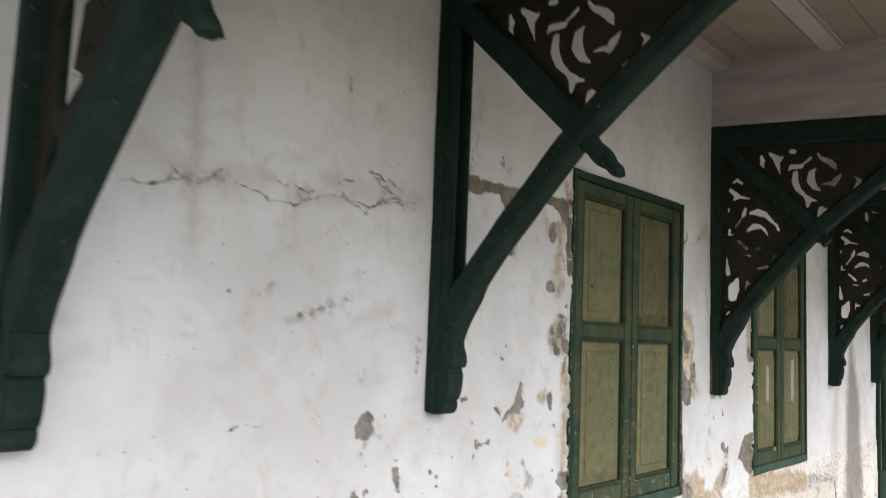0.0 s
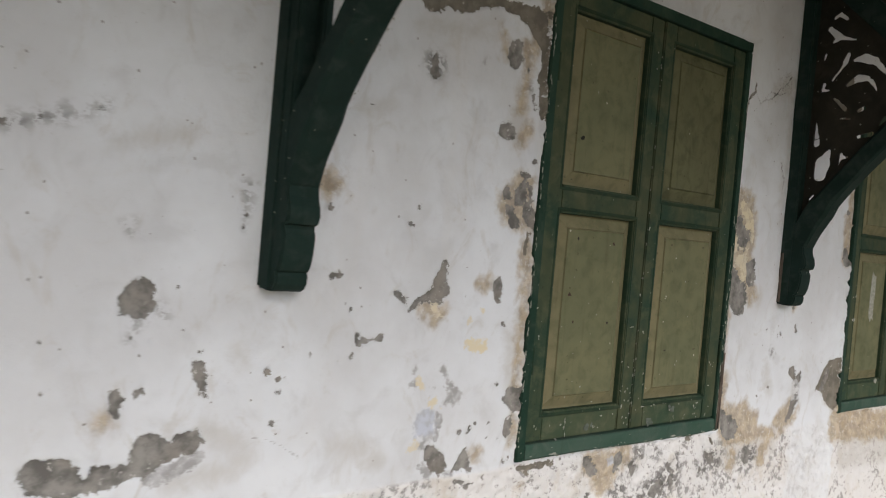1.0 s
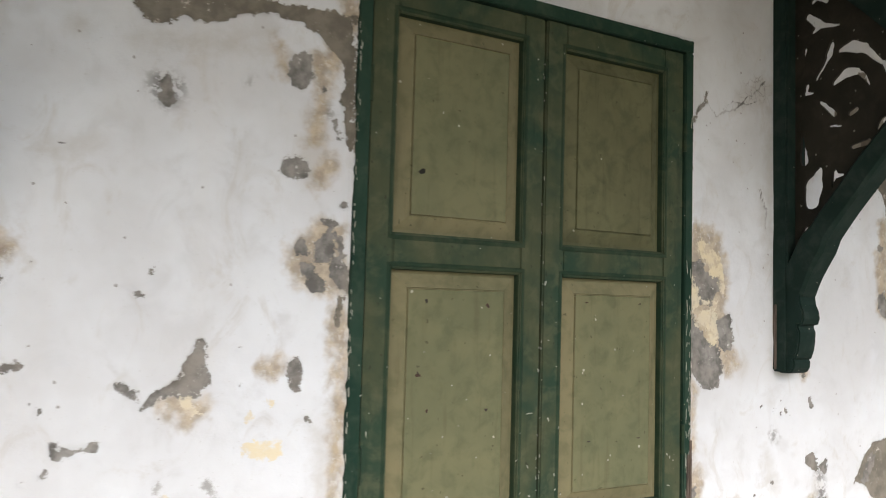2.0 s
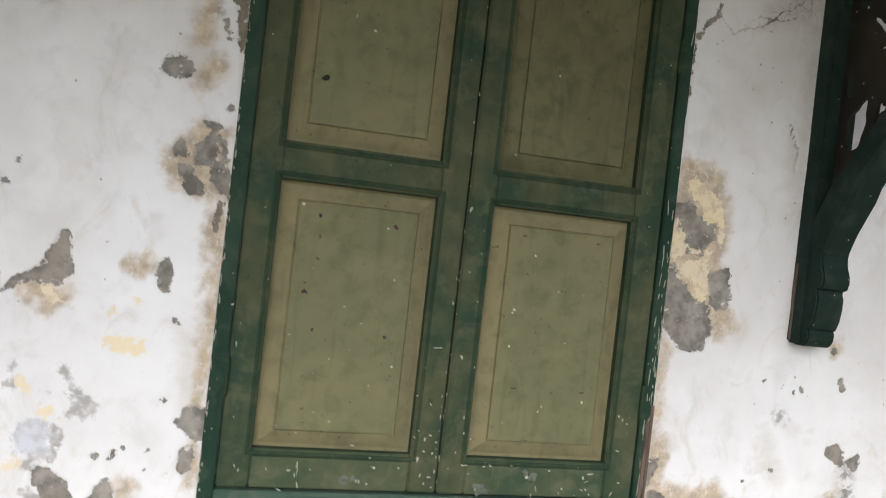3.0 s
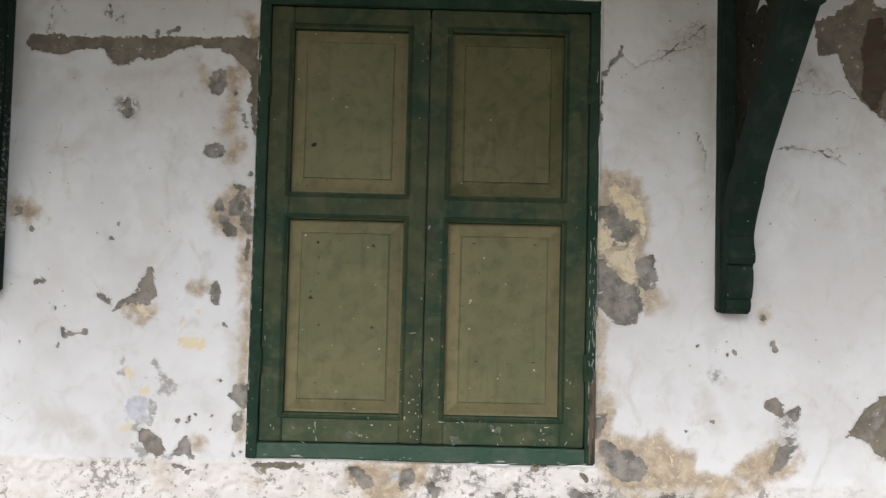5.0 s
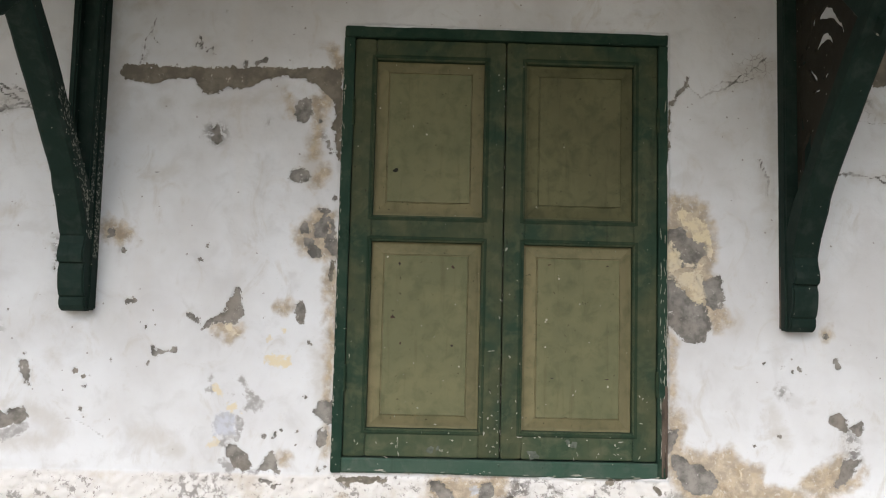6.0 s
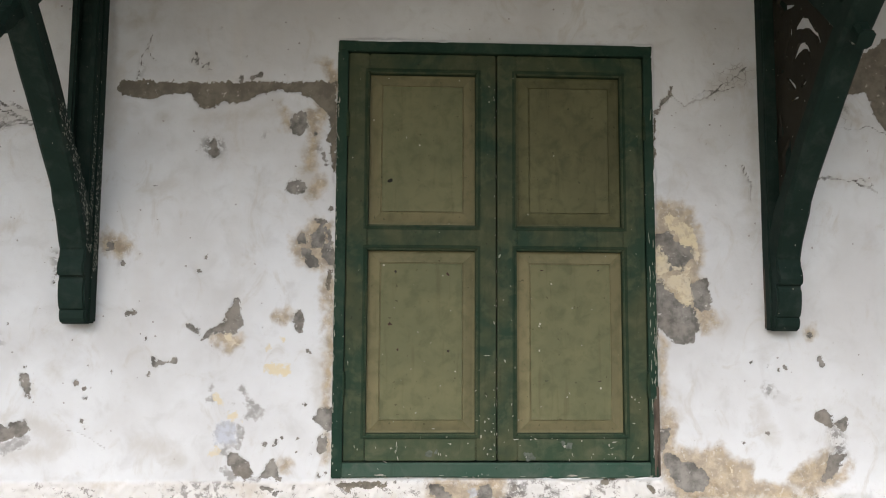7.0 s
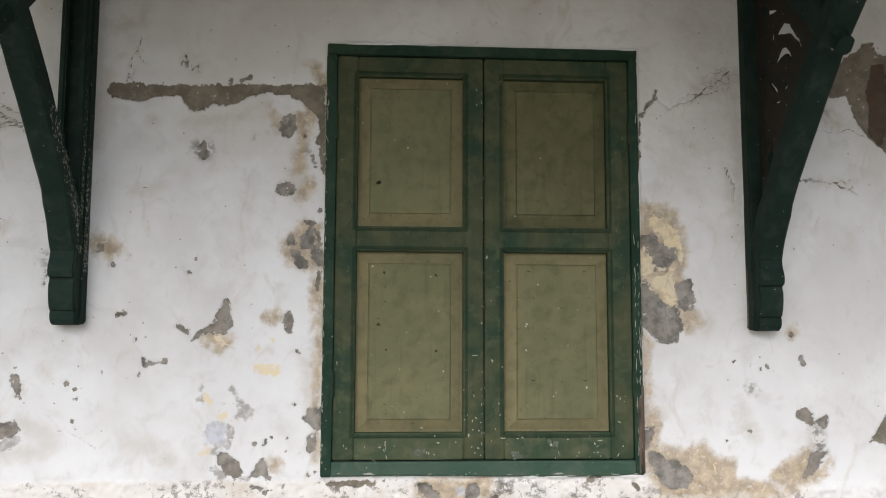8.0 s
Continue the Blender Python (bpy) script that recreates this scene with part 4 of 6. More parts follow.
patch("ochre", (0.533, 1.871), (0.601, 1.884), (0.662, 1.856), (0.695, 1.775), (0.689, 1.684), (0.677, 1.633), (0.697, 1.613), (0.675, 1.523), (0.715, 1.493), (0.720, 1.453), (0.687, 1.443), (0.674, 1.493), (0.563, 1.552), (0.528, 1.612))
mark("cream", 0.534, 1.622, 0.585, 1.629, 0.0080, 0.0080)
mark("ochre", 0.534, 1.632, 0.668, 1.649, 0.0100, 0.0101)
mark("cream", 0.596, 1.657, 0.643, 1.661, 0.0080, 0.0080)
mark("cream", 0.620, 1.563, 0.620, 1.563, 0.0140, 0.0140)
mark("mortar", 0.642, 1.617, 0.666, 1.573, 0.0080, 0.0080)
mark("mortar", 0.544, 1.612, 0.594, 1.552, 0.0120, 0.0120)
mark("mortar", 0.563, 1.522, 0.653, 1.473, 0.0280, 0.0280)
mark("mortar", 0.547, 1.757, 0.587, 1.713, 0.0121, 0.0121)


# ---- the wall ----


def lines(lo, hi, edges, dense_lo, dense_hi, fine, coarse):
    a = np.concatenate([np.arange(lo, dense_lo, coarse), np.arange(dense_lo, dense_hi, fine), np.arange(dense_hi, hi, coarse), [hi]])
    for e in edges:
        a[np.argmin(np.abs(a - e))] = e
    return np.unique(np.round(a, 5))


def build_wall():
    x0, x1, z0, z1, back = -4.6, 9.0, 0.0, 3.36, 0.32
    holes = [(a + 0.014, b - 0.014, c + 0.012, d - 0.012) for a, b, c, d in WINDOWS] + [(DOOR[0] + 0.02, DOOR[1] - 0.02, 0.0, DOOR[3] - 0.02)]
    xs = lines(x0, x1, [e for h in holes for e in h[:2]], -3.1, 2.9, 0.006, 0.03)
    zs = lines(z0, z1, [e for h in holes for e in h[2:]], 0.62, 2.86, 0.006, 0.03)
    X, Z = np.meshgrid(xs, zs)
    wx = X + 0.009 * cloud(X, Z, 18, 3) + 0.008 * cloud(X, Z, 60, 5)
    wz = Z + 0.009 * cloud(X, Z, 18, 4) + 0.008 * cloud(X, Z, 60, 6)
    lx, lz = X + 0.014 * cloud(X, Z, 18, 7, 2) + 0.006 * cloud(X, Z, 75, 9, 2), Z + 0.014 * cloud(X, Z, 18, 8, 2) + 0.006 * cloud(X, Z, 75, 10, 2)
    kinds = ("mortar", "clay", "ochre", "cream", "blue", "sky", "grime", "smear_shade", "craze", "brick", "crack", "streak_shade")
    fields = {k: np.full(X.shape, -0.06) for k in kinds}
    for kind, a, b, c, d, r1, r2 in MARKS:
        pad = max(r1, r2) + 0.08
        i0, i1 = np.searchsorted(xs, [min(a, c) - pad, max(a, c) + pad])
        j0, j1 = np.searchsorted(zs, [min(b, d) - pad, max(b, d) + pad])
        if i1 <= i0 or j1 <= j0:
            continue
        part_of = (slice(j0, j1), slice(i0, i1))
        px, pz = (lx, lz) if kind == "crack" else (wx, wz)
        k = min(1.0, max(r1, r2) / 0.016) if kind != "crack" else 1.0
        px, pz = X[part_of] * (1 - k) + px[part_of] * k, Z[part_of] * (1 - k) + pz[part_of] * k
        grow = {"ochre": 1.3, "mortar": 1.08}.get(kind, 1.0)
        f = capsule(px, pz, a, b, c, d, r1 * grow, r2 * grow)
        fields[kind][part_of] = np.maximum(fields[kind][part_of], f)
    for kind, corners in PATCHES:
        i0, i1 = np.searchsorted(xs, [min(c[0] for c in corners) - 0.07, max(c[0] for c in corners) + 0.07])
        j0, j1 = np.searchsorted(zs, [min(c[1] for c in corners) - 0.07, max(c[1] for c in corners) + 0.07])
        part_of = (slice(j0, j1), slice(i0, i1))
        px, pz = 0.4 * X[part_of] + 0.6 * wx[part_of], 0.4 * Z[part_of] + 0.6 * wz[part_of]
        fields[kind][part_of] = np.maximum(fields[kind][part_of], inside(px, pz, corners) + {"ochre": 0.010, "mortar": 0.004, "cream": 0.003}.get(kind, 0.001))
    # the rough base course below the sills
    plinth = fade(0.936 + 0.006 * cloud(X, Z, 9, 11) - Z, -0.004, 0.008)
    plinth = np.where((X > 0.56) & (X < 1.55), fade(0.905 + 0.02 * cloud(X, Z, 9, 11) - Z, -0.02, 0.02), plinth)
    Y = 0.006 * cloud(X, Z, 1.6, 21, 2) + 0.0036 * cloud(X, Z, 8, 22, 3) + 0.0009 * cloud(X, Z, 38, 25, 2)
    Y += plinth * (-0.006 + 0.010 * cloud(X, Z, 32, 23, 3) + 0.004 * cloud(X, Z, 80, 28, 2))
    bared = np.maximum(fields["mortar"], fields["clay"])
    Y += 0.0050 * fade(bared + 0.003 * cloud(X, Z, 80, 24, 2), -0.002, 0.004) + 0.0020 * fade(bared, 0, 0.02) * cloud(X, Z, 45, 27)
    Y += 0.0030 * fade(fields["craze"], -0.01, 0.02) * cloud(X, Z, 30, 51, 3)
    Y += 0.0015 * fade(fields["ochre"], -0.004, 0.01) + 0.003 * fade(fields["crack"], -0.004, 0.002)
    Y += 0.012 * fade(fields["brick"], -0.003, 0.006)
    # plaster lapping unevenly over the edges of the window frames
    for a, b, c, d in WINDOWS:
        off = np.maximum(np.maximum(a - X, X - b), np.maximum(c - Z, Z - d))
        lip = fade(0.015 * np.clip(0.45 * cloud(X, Z, 34, 41, 4) + 0.75 * cloud(X, Z, 6, 43, 2) - 0.05, 0, 1) - np.abs(off - 0.002), -0.004, 0.003)
        Y = Y * (1 - lip) + lip * (-0.0178 + 0.003 * cloud(X, Z, 60, 42))
    nx, nz = len(xs), len(zs)
    keep = np.ones((nz - 1, nx - 1), bool)
    mx, mz = (xs[:-1] + xs[1:]) / 2, (zs[:-1] + zs[1:]) / 2
    for a, b, c, d in holes:
        keep &= ~((mx[None, :] > a) & (mx[None, :] < b) & (mz[:, None] > c) & (mz[:, None] < d))
    idx = np.arange(nx * nz).reshape(nz, nx)
    quads = np.stack([idx[:-1, :-1][keep], idx[:-1, 1:][keep], idx[1:, 1:][keep], idx[1:, :-1][keep]], 1)
    verts = np.stack([X.ravel(), Y.ravel(), Z.ravel()], 1)
    # reveals, back and ends
    extra, more = [], []

    def quad(*p):
        more.append([len(verts) + len(extra) + i for i in range(4)])
        extra.extend(p)

    for a, b, c, d in holes:
        for p, q in (((a, c), (b, c)), ((b, c), (b, d)), ((b, d), (a, d)), ((a, d), (a, c))):
            quad((p[0], 0.004, p[1]), (q[0], 0.004, q[1]), (q[0], back, q[1]), (p[0], back, p[1]))
    bx, bz = sorted({x0, x1, *[e for h in holes for e in h[:2]]}), sorted({z0, z1, *[e for h in holes for e in h[2:]]})
    for a, b in zip(bx, bx[1:]):
        for c, d in zip(bz, bz[1:]):
            if not any(h[0] < (a + b) / 2 < h[1] and h[2] < (c + d) / 2 < h[3] for h in holes):
                quad((a, back, c), (a, back, d), (b, back, d), (b, back, c))
    for x in (x0, x1):
        quad((x, 0, z0), (x, back, z0), (x, back, z1), (x, 0, z1))
    quad((x0, 0, z1), (x1, 0, z1), (x1, back, z1), (x0, back, z1))
    me = bpy.data.meshes.new("wall_front")
    me.from_pydata(np.concatenate([verts, np.array(extra)]), [], np.concatenate([quads, np.array(more)]))
    me.polygons.foreach_set("use_smooth", [True] * len(quads) + [False] * len(more))
    pad = np.full(len(extra), -0.06)
    for k in kinds:
        me.attributes.new(k, "FLOAT", "POINT").data.foreach_set("value", np.concatenate([fields[k].ravel(), pad]).astype(np.float32))
    me.attributes.new("plinth", "FLOAT", "POINT").data.foreach_set("value", np.concatenate([(plinth * (1 - 0.7 * fade(X - 1.12, -0.03, 0.04) * (X < 1.56))).ravel(), pad * 0]).astype(np.float32))
    me.materials.append(PLASTER)
    return tagged(new("wall_front", me), "old white limewashed plaster wall with flaking and stains", "wall", kind="structure")


wall = build_wall()


def plain_structure(name, bm, material, label, category):
    return tagged(part(name, bm, material), label, category, kind="structure")


plain_structure("ground", box(-600, 600, -600, 600, -0.4, -0.15, bevel=0), EARTH, "bare earth ground reaching to the horizon", "ground")
plain_structure("pavement", box(-9, 9, -4.2, 0.02, -0.15, 0.0, bevel=0.01), PAVING, "grey concrete platform along the wall", "pavement")
plain_structure("wall_back", box(-4.6, 9, 4.0, 4.2, 0, 3.36, bevel=0), ROOM, "plain inner wall of the room behind", "wall")
plain_structure("wall_west", box(-4.8, -4.6, 0.0, 4.2, 0, 3.36, bevel=0), ROOM, "plain end wall of the building", "wall")
plain_structure("wall_east", box(9.0, 9.2, 0.0, 4.2, 0, 3.36, bevel=0), ROOM, "plain end wall of the building", "wall")
# added out of view to block the sky and darken the far wall
plain_structure("sky_block_wall", box(6.05, 6.30, -3.6, -0.02, 0, 3.2, bevel=0.01), ROOM, "added unseen wall that keeps sky light off the far end", "wall")
plain_structure("floor", box(-4.6, 9, 0.02, 4.0, -0.15, 0.0, bevel=0), PAVING, "plain grey floor inside", "floor")


def eaves():
    """Boarded ceiling under the overhang, with its cornice, battens, cross beams and the roof above."""
    def slope(bm, x0, x1, u0, u1, za, zb):
        ring = lambda x: [(x, -u0, za - TILT_DOWN * u0), (x, -u1, za - TILT_DOWN * u1), (x, -u1, zb - TILT_DOWN * u1), (x, -u0, zb - TILT_DOWN * u0)]
        return loft(bm, [ring(x0), ring(x1)])
    # unseen outer depth and west end are set to shape the wall's light
    bm = bmesh.new()
    u = -0.02
    for w in (0.30, 0.30, 0.30, 0.30, 0.30, 0.30, 0.30, 0.22):
        slope(bm, -4.55, 9, u, u + w - 0.004, 3.362, 3.385)
        u += w
    plain_structure("ceiling", bm, CEILING, "faded grey-white boarded ceiling under the eaves", "ceiling")
    for c, w, h, name in ((0.055, 0.11, 0.075, "cornice"), (0.66, 0.10, 0.032, "ceiling_batten"), (1.27, 0.10, 0.032, "ceiling_batten"), (1.88, 0.10, 0.032, "ceiling_batten")):
        bm = bmesh.new()
        slope(bm, -4.55, 9, c - w / 2, c + w / 2, 3.362 - h, 3.361)
        if name == "cornice":
            slope(bm, -4.55, 9, c + w / 2, c + w / 2 + 0.022, 3.362 - 0.03, 3.361)
        else:
            slope(bm, -4.55, 9, c + w / 2, c + w / 2 + 0.012, 3.362 - 0.014, 3.361)
        plain_structure(name, bm, BEAM, "faded white painted moulding under the eaves", "trim")
    # eaves board added out of view to cut sky light on the upper wall
    bm = bmesh.new()
    slope(bm, -4.55, 9, 2.28, 2.32, 3.20, 3.50)
    plain_structure("shading_fascia", bm, BEAM, "white painted eaves board, added unseen to shade the wall", "trim")
    bm = bmesh.new()
    loft(bm, [[(x, -2.42, 3.27), (x, 2.1, 5.4), (x, 2.1, 5.48), (x, -2.42, 3.35)] for x in (-4.9, 9.3)])
    loft(bm, [[(x, 2.1, 5.4), (x, 4.6, 3.4), (x, 4.6, 3.48), (x, 2.1, 5.48)] for x in (-4.9, 9.3)])
    plain_structure("roof", bm, TILE, "weathered clay roof over wall and eaves", "roof")
    for x in BRACKETS:
        bm = bmesh.new()
        slope(bm, x - 0.049, x + 0.055, 0.004, 2.27, 2.967, 3.361)
        tagged(part("cross_beam", bm, BEAM), "faded white painted wooden beam over a bracket", "beam", "beams under the eaves")


eaves()

# ---- windows with closed shutters ----


def rect(x0, x1, z0, z1, inset, y):
    return [(x0 + inset, y, z0 + inset), (x1 - inset, y, z0 + inset), (x1 - inset, y, z1 - inset), (x0 + inset, y, z1 - inset)]


def framed_panel(leaf, x0, x1, z0, z1, field=FIELD_OLIVE, depth=0.024):
    """Raised and fielded panel with the moulding round it; depth below the leaf's face at y = 0."""
    bm = bmesh.new()
    loft(bm, [rect(x0, x1, z0, z1, -0.004, depth + 0.008), rect(x0, x1, z0, z1, -0.004, depth), rect(x0, x1, z0, z1, 0.010, depth - 0.001),
              rect(x0, x1, z0, z1, 0.043, 0.0070), rect(x0, x1, z0, z1, 0.0445, 0.0095), rect(x0, x1, z0, z1, 0.0465, 0.0095),
              rect(x0, x1, z0, z1, 0.048, 0.0035)])
    panel = part("panel", bm, OLIVE if field is FIELD_OLIVE else SHADED_OLIVE, leaf, "olive painted raised panel" if field is FIELD_OLIVE else "olive raised panel with shade put into its paint")
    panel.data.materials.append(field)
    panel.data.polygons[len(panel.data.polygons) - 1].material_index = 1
    bm = bmesh.new()
    loft(bm, [rect(x0, x1, z0, z1, -0.017, 0.001), rect(x0, x1, z0, z1, -0.014, -0.0008), rect(x0, x1, z0, z1, -0.010, -0.0018), rect(x0, x1, z0, z1, -0.006, -0.0004),
              rect(x0, x1, z0, z1, -0.003, 0.004), rect(x0, x1, z0, z1, 0.001, 0.008), rect(x0, x1, z0, z1, 0.002, depth)], caps=False)
    part("moulding", bm, MOULD, leaf)


def shutter(window, x0, x1, z0, z1, y, rails, stiles, upper=FIELD_OLIVE):
    """One leaf: three rails, two stiles, two panels on a back board; rails are bottom, lower and upper of the middle one, top."""
    leaf = part("shutter_leaf", box(x0 + 0.004, x1 - 0.004, 0.046, 0.056, z0 + 0.004, z1 - 0.004, bevel=0), LEAF, window, "green shutter leaf with two olive panels")
    leaf.location = (0, y, 0)
    sx0, sx1 = x0 + stiles[0], x1 - stiles[1]
    part("stile", box(x0, sx0, 0, 0.045, z0, z1, bevel=0.004, wobble=0.0008), LEAF, leaf)
    part("stile", box(sx1, x1, 0, 0.045, z0, z1, bevel=0.004, wobble=0.0008), LEAF, leaf)
    b, ml, mu, t = rails
    for lo, hi in ((z0, b), (ml, mu), (t, z1)):
        part("rail", box(sx0 + 0.0005, sx1 - 0.0005, 0.0015, 0.045, lo, hi, bevel=0.003, wobble=0.0008), DUSTY_LIT if lo == z0 else LEAF, leaf)
    framed_panel(leaf, sx0, sx1, b, ml)
    framed_panel(leaf, sx0, sx1, mu, t, upper)
    return leaf


def window(name, x0, x1, z0, z1, label):
    top = thing(name, 0, 0, 0, label, "window", kind="structure")
    y = -0.016
    part("frame_jamb", box(x0, x0 + 0.036, y, 0.10, z0, z1 - 0.038, wobble=0.001), GREEN, top)
    part("frame_jamb", box(x1 - 0.032, x1, y, 0.10, z0 - 0.002, z1 - 0.038, wobble=0.001), GREEN, top)
    part("frame_head", box(x0, x1, y - 0.001, 0.10, z1 - 0.038, z1, wobble=0.0015), GREEN, top)
    bm = bmesh.new()
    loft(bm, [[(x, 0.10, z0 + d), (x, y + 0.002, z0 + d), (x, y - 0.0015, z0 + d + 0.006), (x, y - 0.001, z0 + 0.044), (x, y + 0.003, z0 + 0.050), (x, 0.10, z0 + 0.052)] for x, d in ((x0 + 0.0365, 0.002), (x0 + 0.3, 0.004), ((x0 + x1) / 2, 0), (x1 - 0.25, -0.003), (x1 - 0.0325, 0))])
    part("sill", bm, CHALKY_LIT, top, "chalky green bottom rail of the frame, lightened as if more brightly lit")
    mid = x0 + 0.036 + (x1 - x0 - 0.068) * 0.499
    rails = (z0 + 0.145, z0 + 0.770, z0 + 0.857, z1 - 0.112)
    left = shutter(top, x0 + 0.038, mid - 0.002, z0 + 0.055, z1 - 0.041, -0.006, rails, (0.073, 0.070))
    right = shutter(top, mid + 0.002, x1 - 0.034, z0 + 0.055, z1 - 0.041, -0.008, rails, (0.068, 0.080), SHADED_OLIVE)
    for leaf, hx in ((left, x0 + 0.037), (right, x1 - 0.033)):
        for hz in (z0 + 0.31, z1 - 0.30):
            bm = bmesh.new()
            got = bmesh.ops.create_cone(bm, cap_ends=True, segments=10, radius1=0.006, radius2=0.006, depth=0.085)["verts"]
            bmesh.ops.translate(bm, verts=got, vec=(hx, -0.006, hz))
            part("hinge", bm, MOULD, leaf, "painted-over hinge knuckle")
    return top, left, right


def chip(leaf, x, z, w, h, y, material, label, turn=0.0, name="paint_chip"):
    """A small flat flaw with a ragged outline, a fraction of a millimetre proud."""
    bm = bmesh.new()
    n = 9
    if material is not SCUFF:
        w, h = w * 0.70, h * 0.70
    low = 0.35
    if max(w, h) > 0.1:
        n, low = 26, 0.72
    c, s = math.cos(turn), math.sin(turn)
    pts = []
    square = max(w, h) > 0.1
    for i in range(n):
        a, r = i / n * math.tau, random.uniform(low, 0.95)
        r = r / max(abs(math.cos(a)), abs(math.sin(a))) if square else r
        u, v = math.cos(a) * w / 2 * r, math.sin(a) * h / 2 * r
        pts.append((x + u * c - v * s, z + u * s + v * c))
    loft(bm, [[(px, y, pz) for px, pz in pts], [(px, y - 0.0008, pz) for px, pz in pts]])
    part(name, bm, material, leaf, label)


window_1, leaf_a, leaf_b = window("window_1", *WINDOWS[0], "green shuttered window with four olive panels, closed")
window_2, leaf_c, leaf_d = window("window_2", *WINDOWS[1], "green shuttered window with worn pale paint patches, closed")

# chips, nails and scratches in the paint
FACE, FIELD, JAMB, SILL, NAIL = -0.0005, 0.0034, -0.0165, -0.0179, "nail_head"
# no opening here: the darkness of a hole is this flat patch's colour
chip(leaf_a, -0.397, 1.958, 0.040, 0.034, FIELD, DARK, "dark flat patch painted as a knot hole", 0)
chip(leaf_a, -0.376, 1.639, 0.0201, 0.0201, FIELD, RUST, "nail mark", 0.3, NAIL)
chip(leaf_a, -0.196, 1.632, 0.0233, 0.0233, FIELD, RUST, "nail mark", 0.3, NAIL)
chip(leaf_a, -0.394, 1.46, 0.0299, 0.0299, FIELD, RUST, "nail mark", 0.3, NAIL)
chip(leaf_a, -0.367, 1.373, 0.0167, 0.0167, FIELD, RUST, "nail mark", 0.3, NAIL)
chip(leaf_a, -0.195, 1.369, 0.0201, 0.0201, FIELD, RUST, "nail mark", 0.3, NAIL)
chip(leaf_a, -0.303, 1.161, 0.0157, 0.0110, FIELD, CHIP, "", 0)
chip(leaf_a, -0.379, 1.515, 0.0078, 0.0078, FIELD, CHIP, "", 0)
chip(leaf_a, -0.186, 1.506, 0.0078, 0.0078, FIELD, CHIP, "", 0)
chip(leaf_a, -0.297, 1.433, 0.0078, 0.0078, FIELD, CHIP, "", 0)
chip(leaf_a, -0.254, 1.396, 0.0126, 0.0047, FIELD, CHIP, "", 0.4)
chip(leaf_a, -0.32, 1.307, 0.0078, 0.0126, FIELD, CHIP, "", 0)
chip(leaf_a, -0.22, 1.251, 0.0078, 0.0078, FIELD, CHIP, "", 0)
chip(leaf_a, -0.344, 1.18, 0.0110, 0.0031, FIELD, CHIP, "", 0)
chip(leaf_a, -0.343, 2.111, 0.0047, 0.0157, FIELD, CHIP, "", 0)
chip(leaf_a, -0.425, 1.144, 0.0062, 0.0047, FIELD, CHIP, "", 0)
chip(leaf_a, -0.353, 1.27, 0.0047, 0.0047, FIELD, CHIP, "", 0)
chip(leaf_a, -0.136, 1.41, 0.0047, 0.0062, FIELD, CHIP, "", 0)
chip(leaf_a, -0.275, 1.332, 0.0047, 0.0047, FIELD, CHIP, "", 0)
chip(leaf_a, -0.061, 1.354, 0.0439, 0.0047, FACE, CHIP, "", 0.08)
chip(leaf_a, -0.366, 1.039, 0.0047, 0.0502, FACE, CHIP, "", -0.1)
chip(leaf_a, -0.256, 1.021, 0.0204, 0.0157, FACE, CHIP, "", 0.3)
chip(leaf_a, -0.193, 1.806, 0.0078, 0.0078, FACE, CHIP, "", 0)
chip(leaf_a, -0.225, 1.777, 0.0062, 0.0062, FACE, CHIP, "", 0)
chip(leaf_a, -0.089, 1.303, 0.0094, 0.0141, FACE, CHIP, "", 0.5)
chip(leaf_a, -0.063, 1.216, 0.0062, 0.0188, FACE, CHIP, "", 0.4)
chip(leaf_a, -0.095, 1.135, 0.0157, 0.0062, FACE, CHIP, "", -0.6)
chip(leaf_a, -0.067, 1.101, 0.0141, 0.0110, FACE, CHIP, "", 0)
chip(leaf_a, -0.04, 1.015, 0.0094, 0.0094, FACE, CHIP, "", 0)
chip(leaf_a, -0.437, 1.045, 0.0062, 0.0157, FACE, CHIP, "", 0.3)
chip(leaf_a, -0.225, 1.025, 0.0062, 0.0219, FACE, CHIP, "", 0)
chip(leaf_a, -0.192, 1.059, 0.0094, 0.0047, FACE, CHIP, "", 0)
chip(leaf_a, -0.083, 1.082, 0.0047, 0.0188, FACE, CHIP, "", 0)
chip(leaf_a, -0.099, 1.235, 0.0126, 0.0062, FACE, CHIP, "", 0.4)
chip(leaf_b, -0.017, 1.697, 0.0204, 0.0314, FACE, CHIP, "", -0.3)
chip(leaf_b, 0.234, 1.518, 0.0110, 0.0094, FIELD, CHIP, "", 0)
chip(leaf_b, 0.304, 1.514, 0.0078, 0.0078, FIELD, CHIP, "", 0)
chip(leaf_b, 0.267, 1.39, 0.0094, 0.0094, FIELD, CHIP, "", 0)
chip(leaf_b, 0.215, 1.214, 0.0141, 0.0078, FIELD, CHIP, "", 1.0)
chip(leaf_b, 0.223, 1.227, 0.0062, 0.0157, FIELD, CHIP, "", 0.3)
chip(leaf_b, 0.124, 1.181, 0.0078, 0.0078, FIELD, CHIP, "", 0)
chip(leaf_b, 0.092, 1.549, 0.0062, 0.0062, FIELD, CHIP, "", 0)
chip(leaf_b, 0.161, 1.613, 0.0047, 0.0047, FIELD, CHIP, "", 0)
chip(leaf_b, 0.353, 1.699, 0.0078, 0.0047, FIELD, CHIP, "", 0)
chip(leaf_b, 0.129, 1.647, 0.0267, 0.0066, FIELD, RUST, "nail mark", 0.05, NAIL)
chip(leaf_b, 0.328, 1.648, 0.0267, 0.0066, FIELD, RUST, "nail mark", 0.05, NAIL)
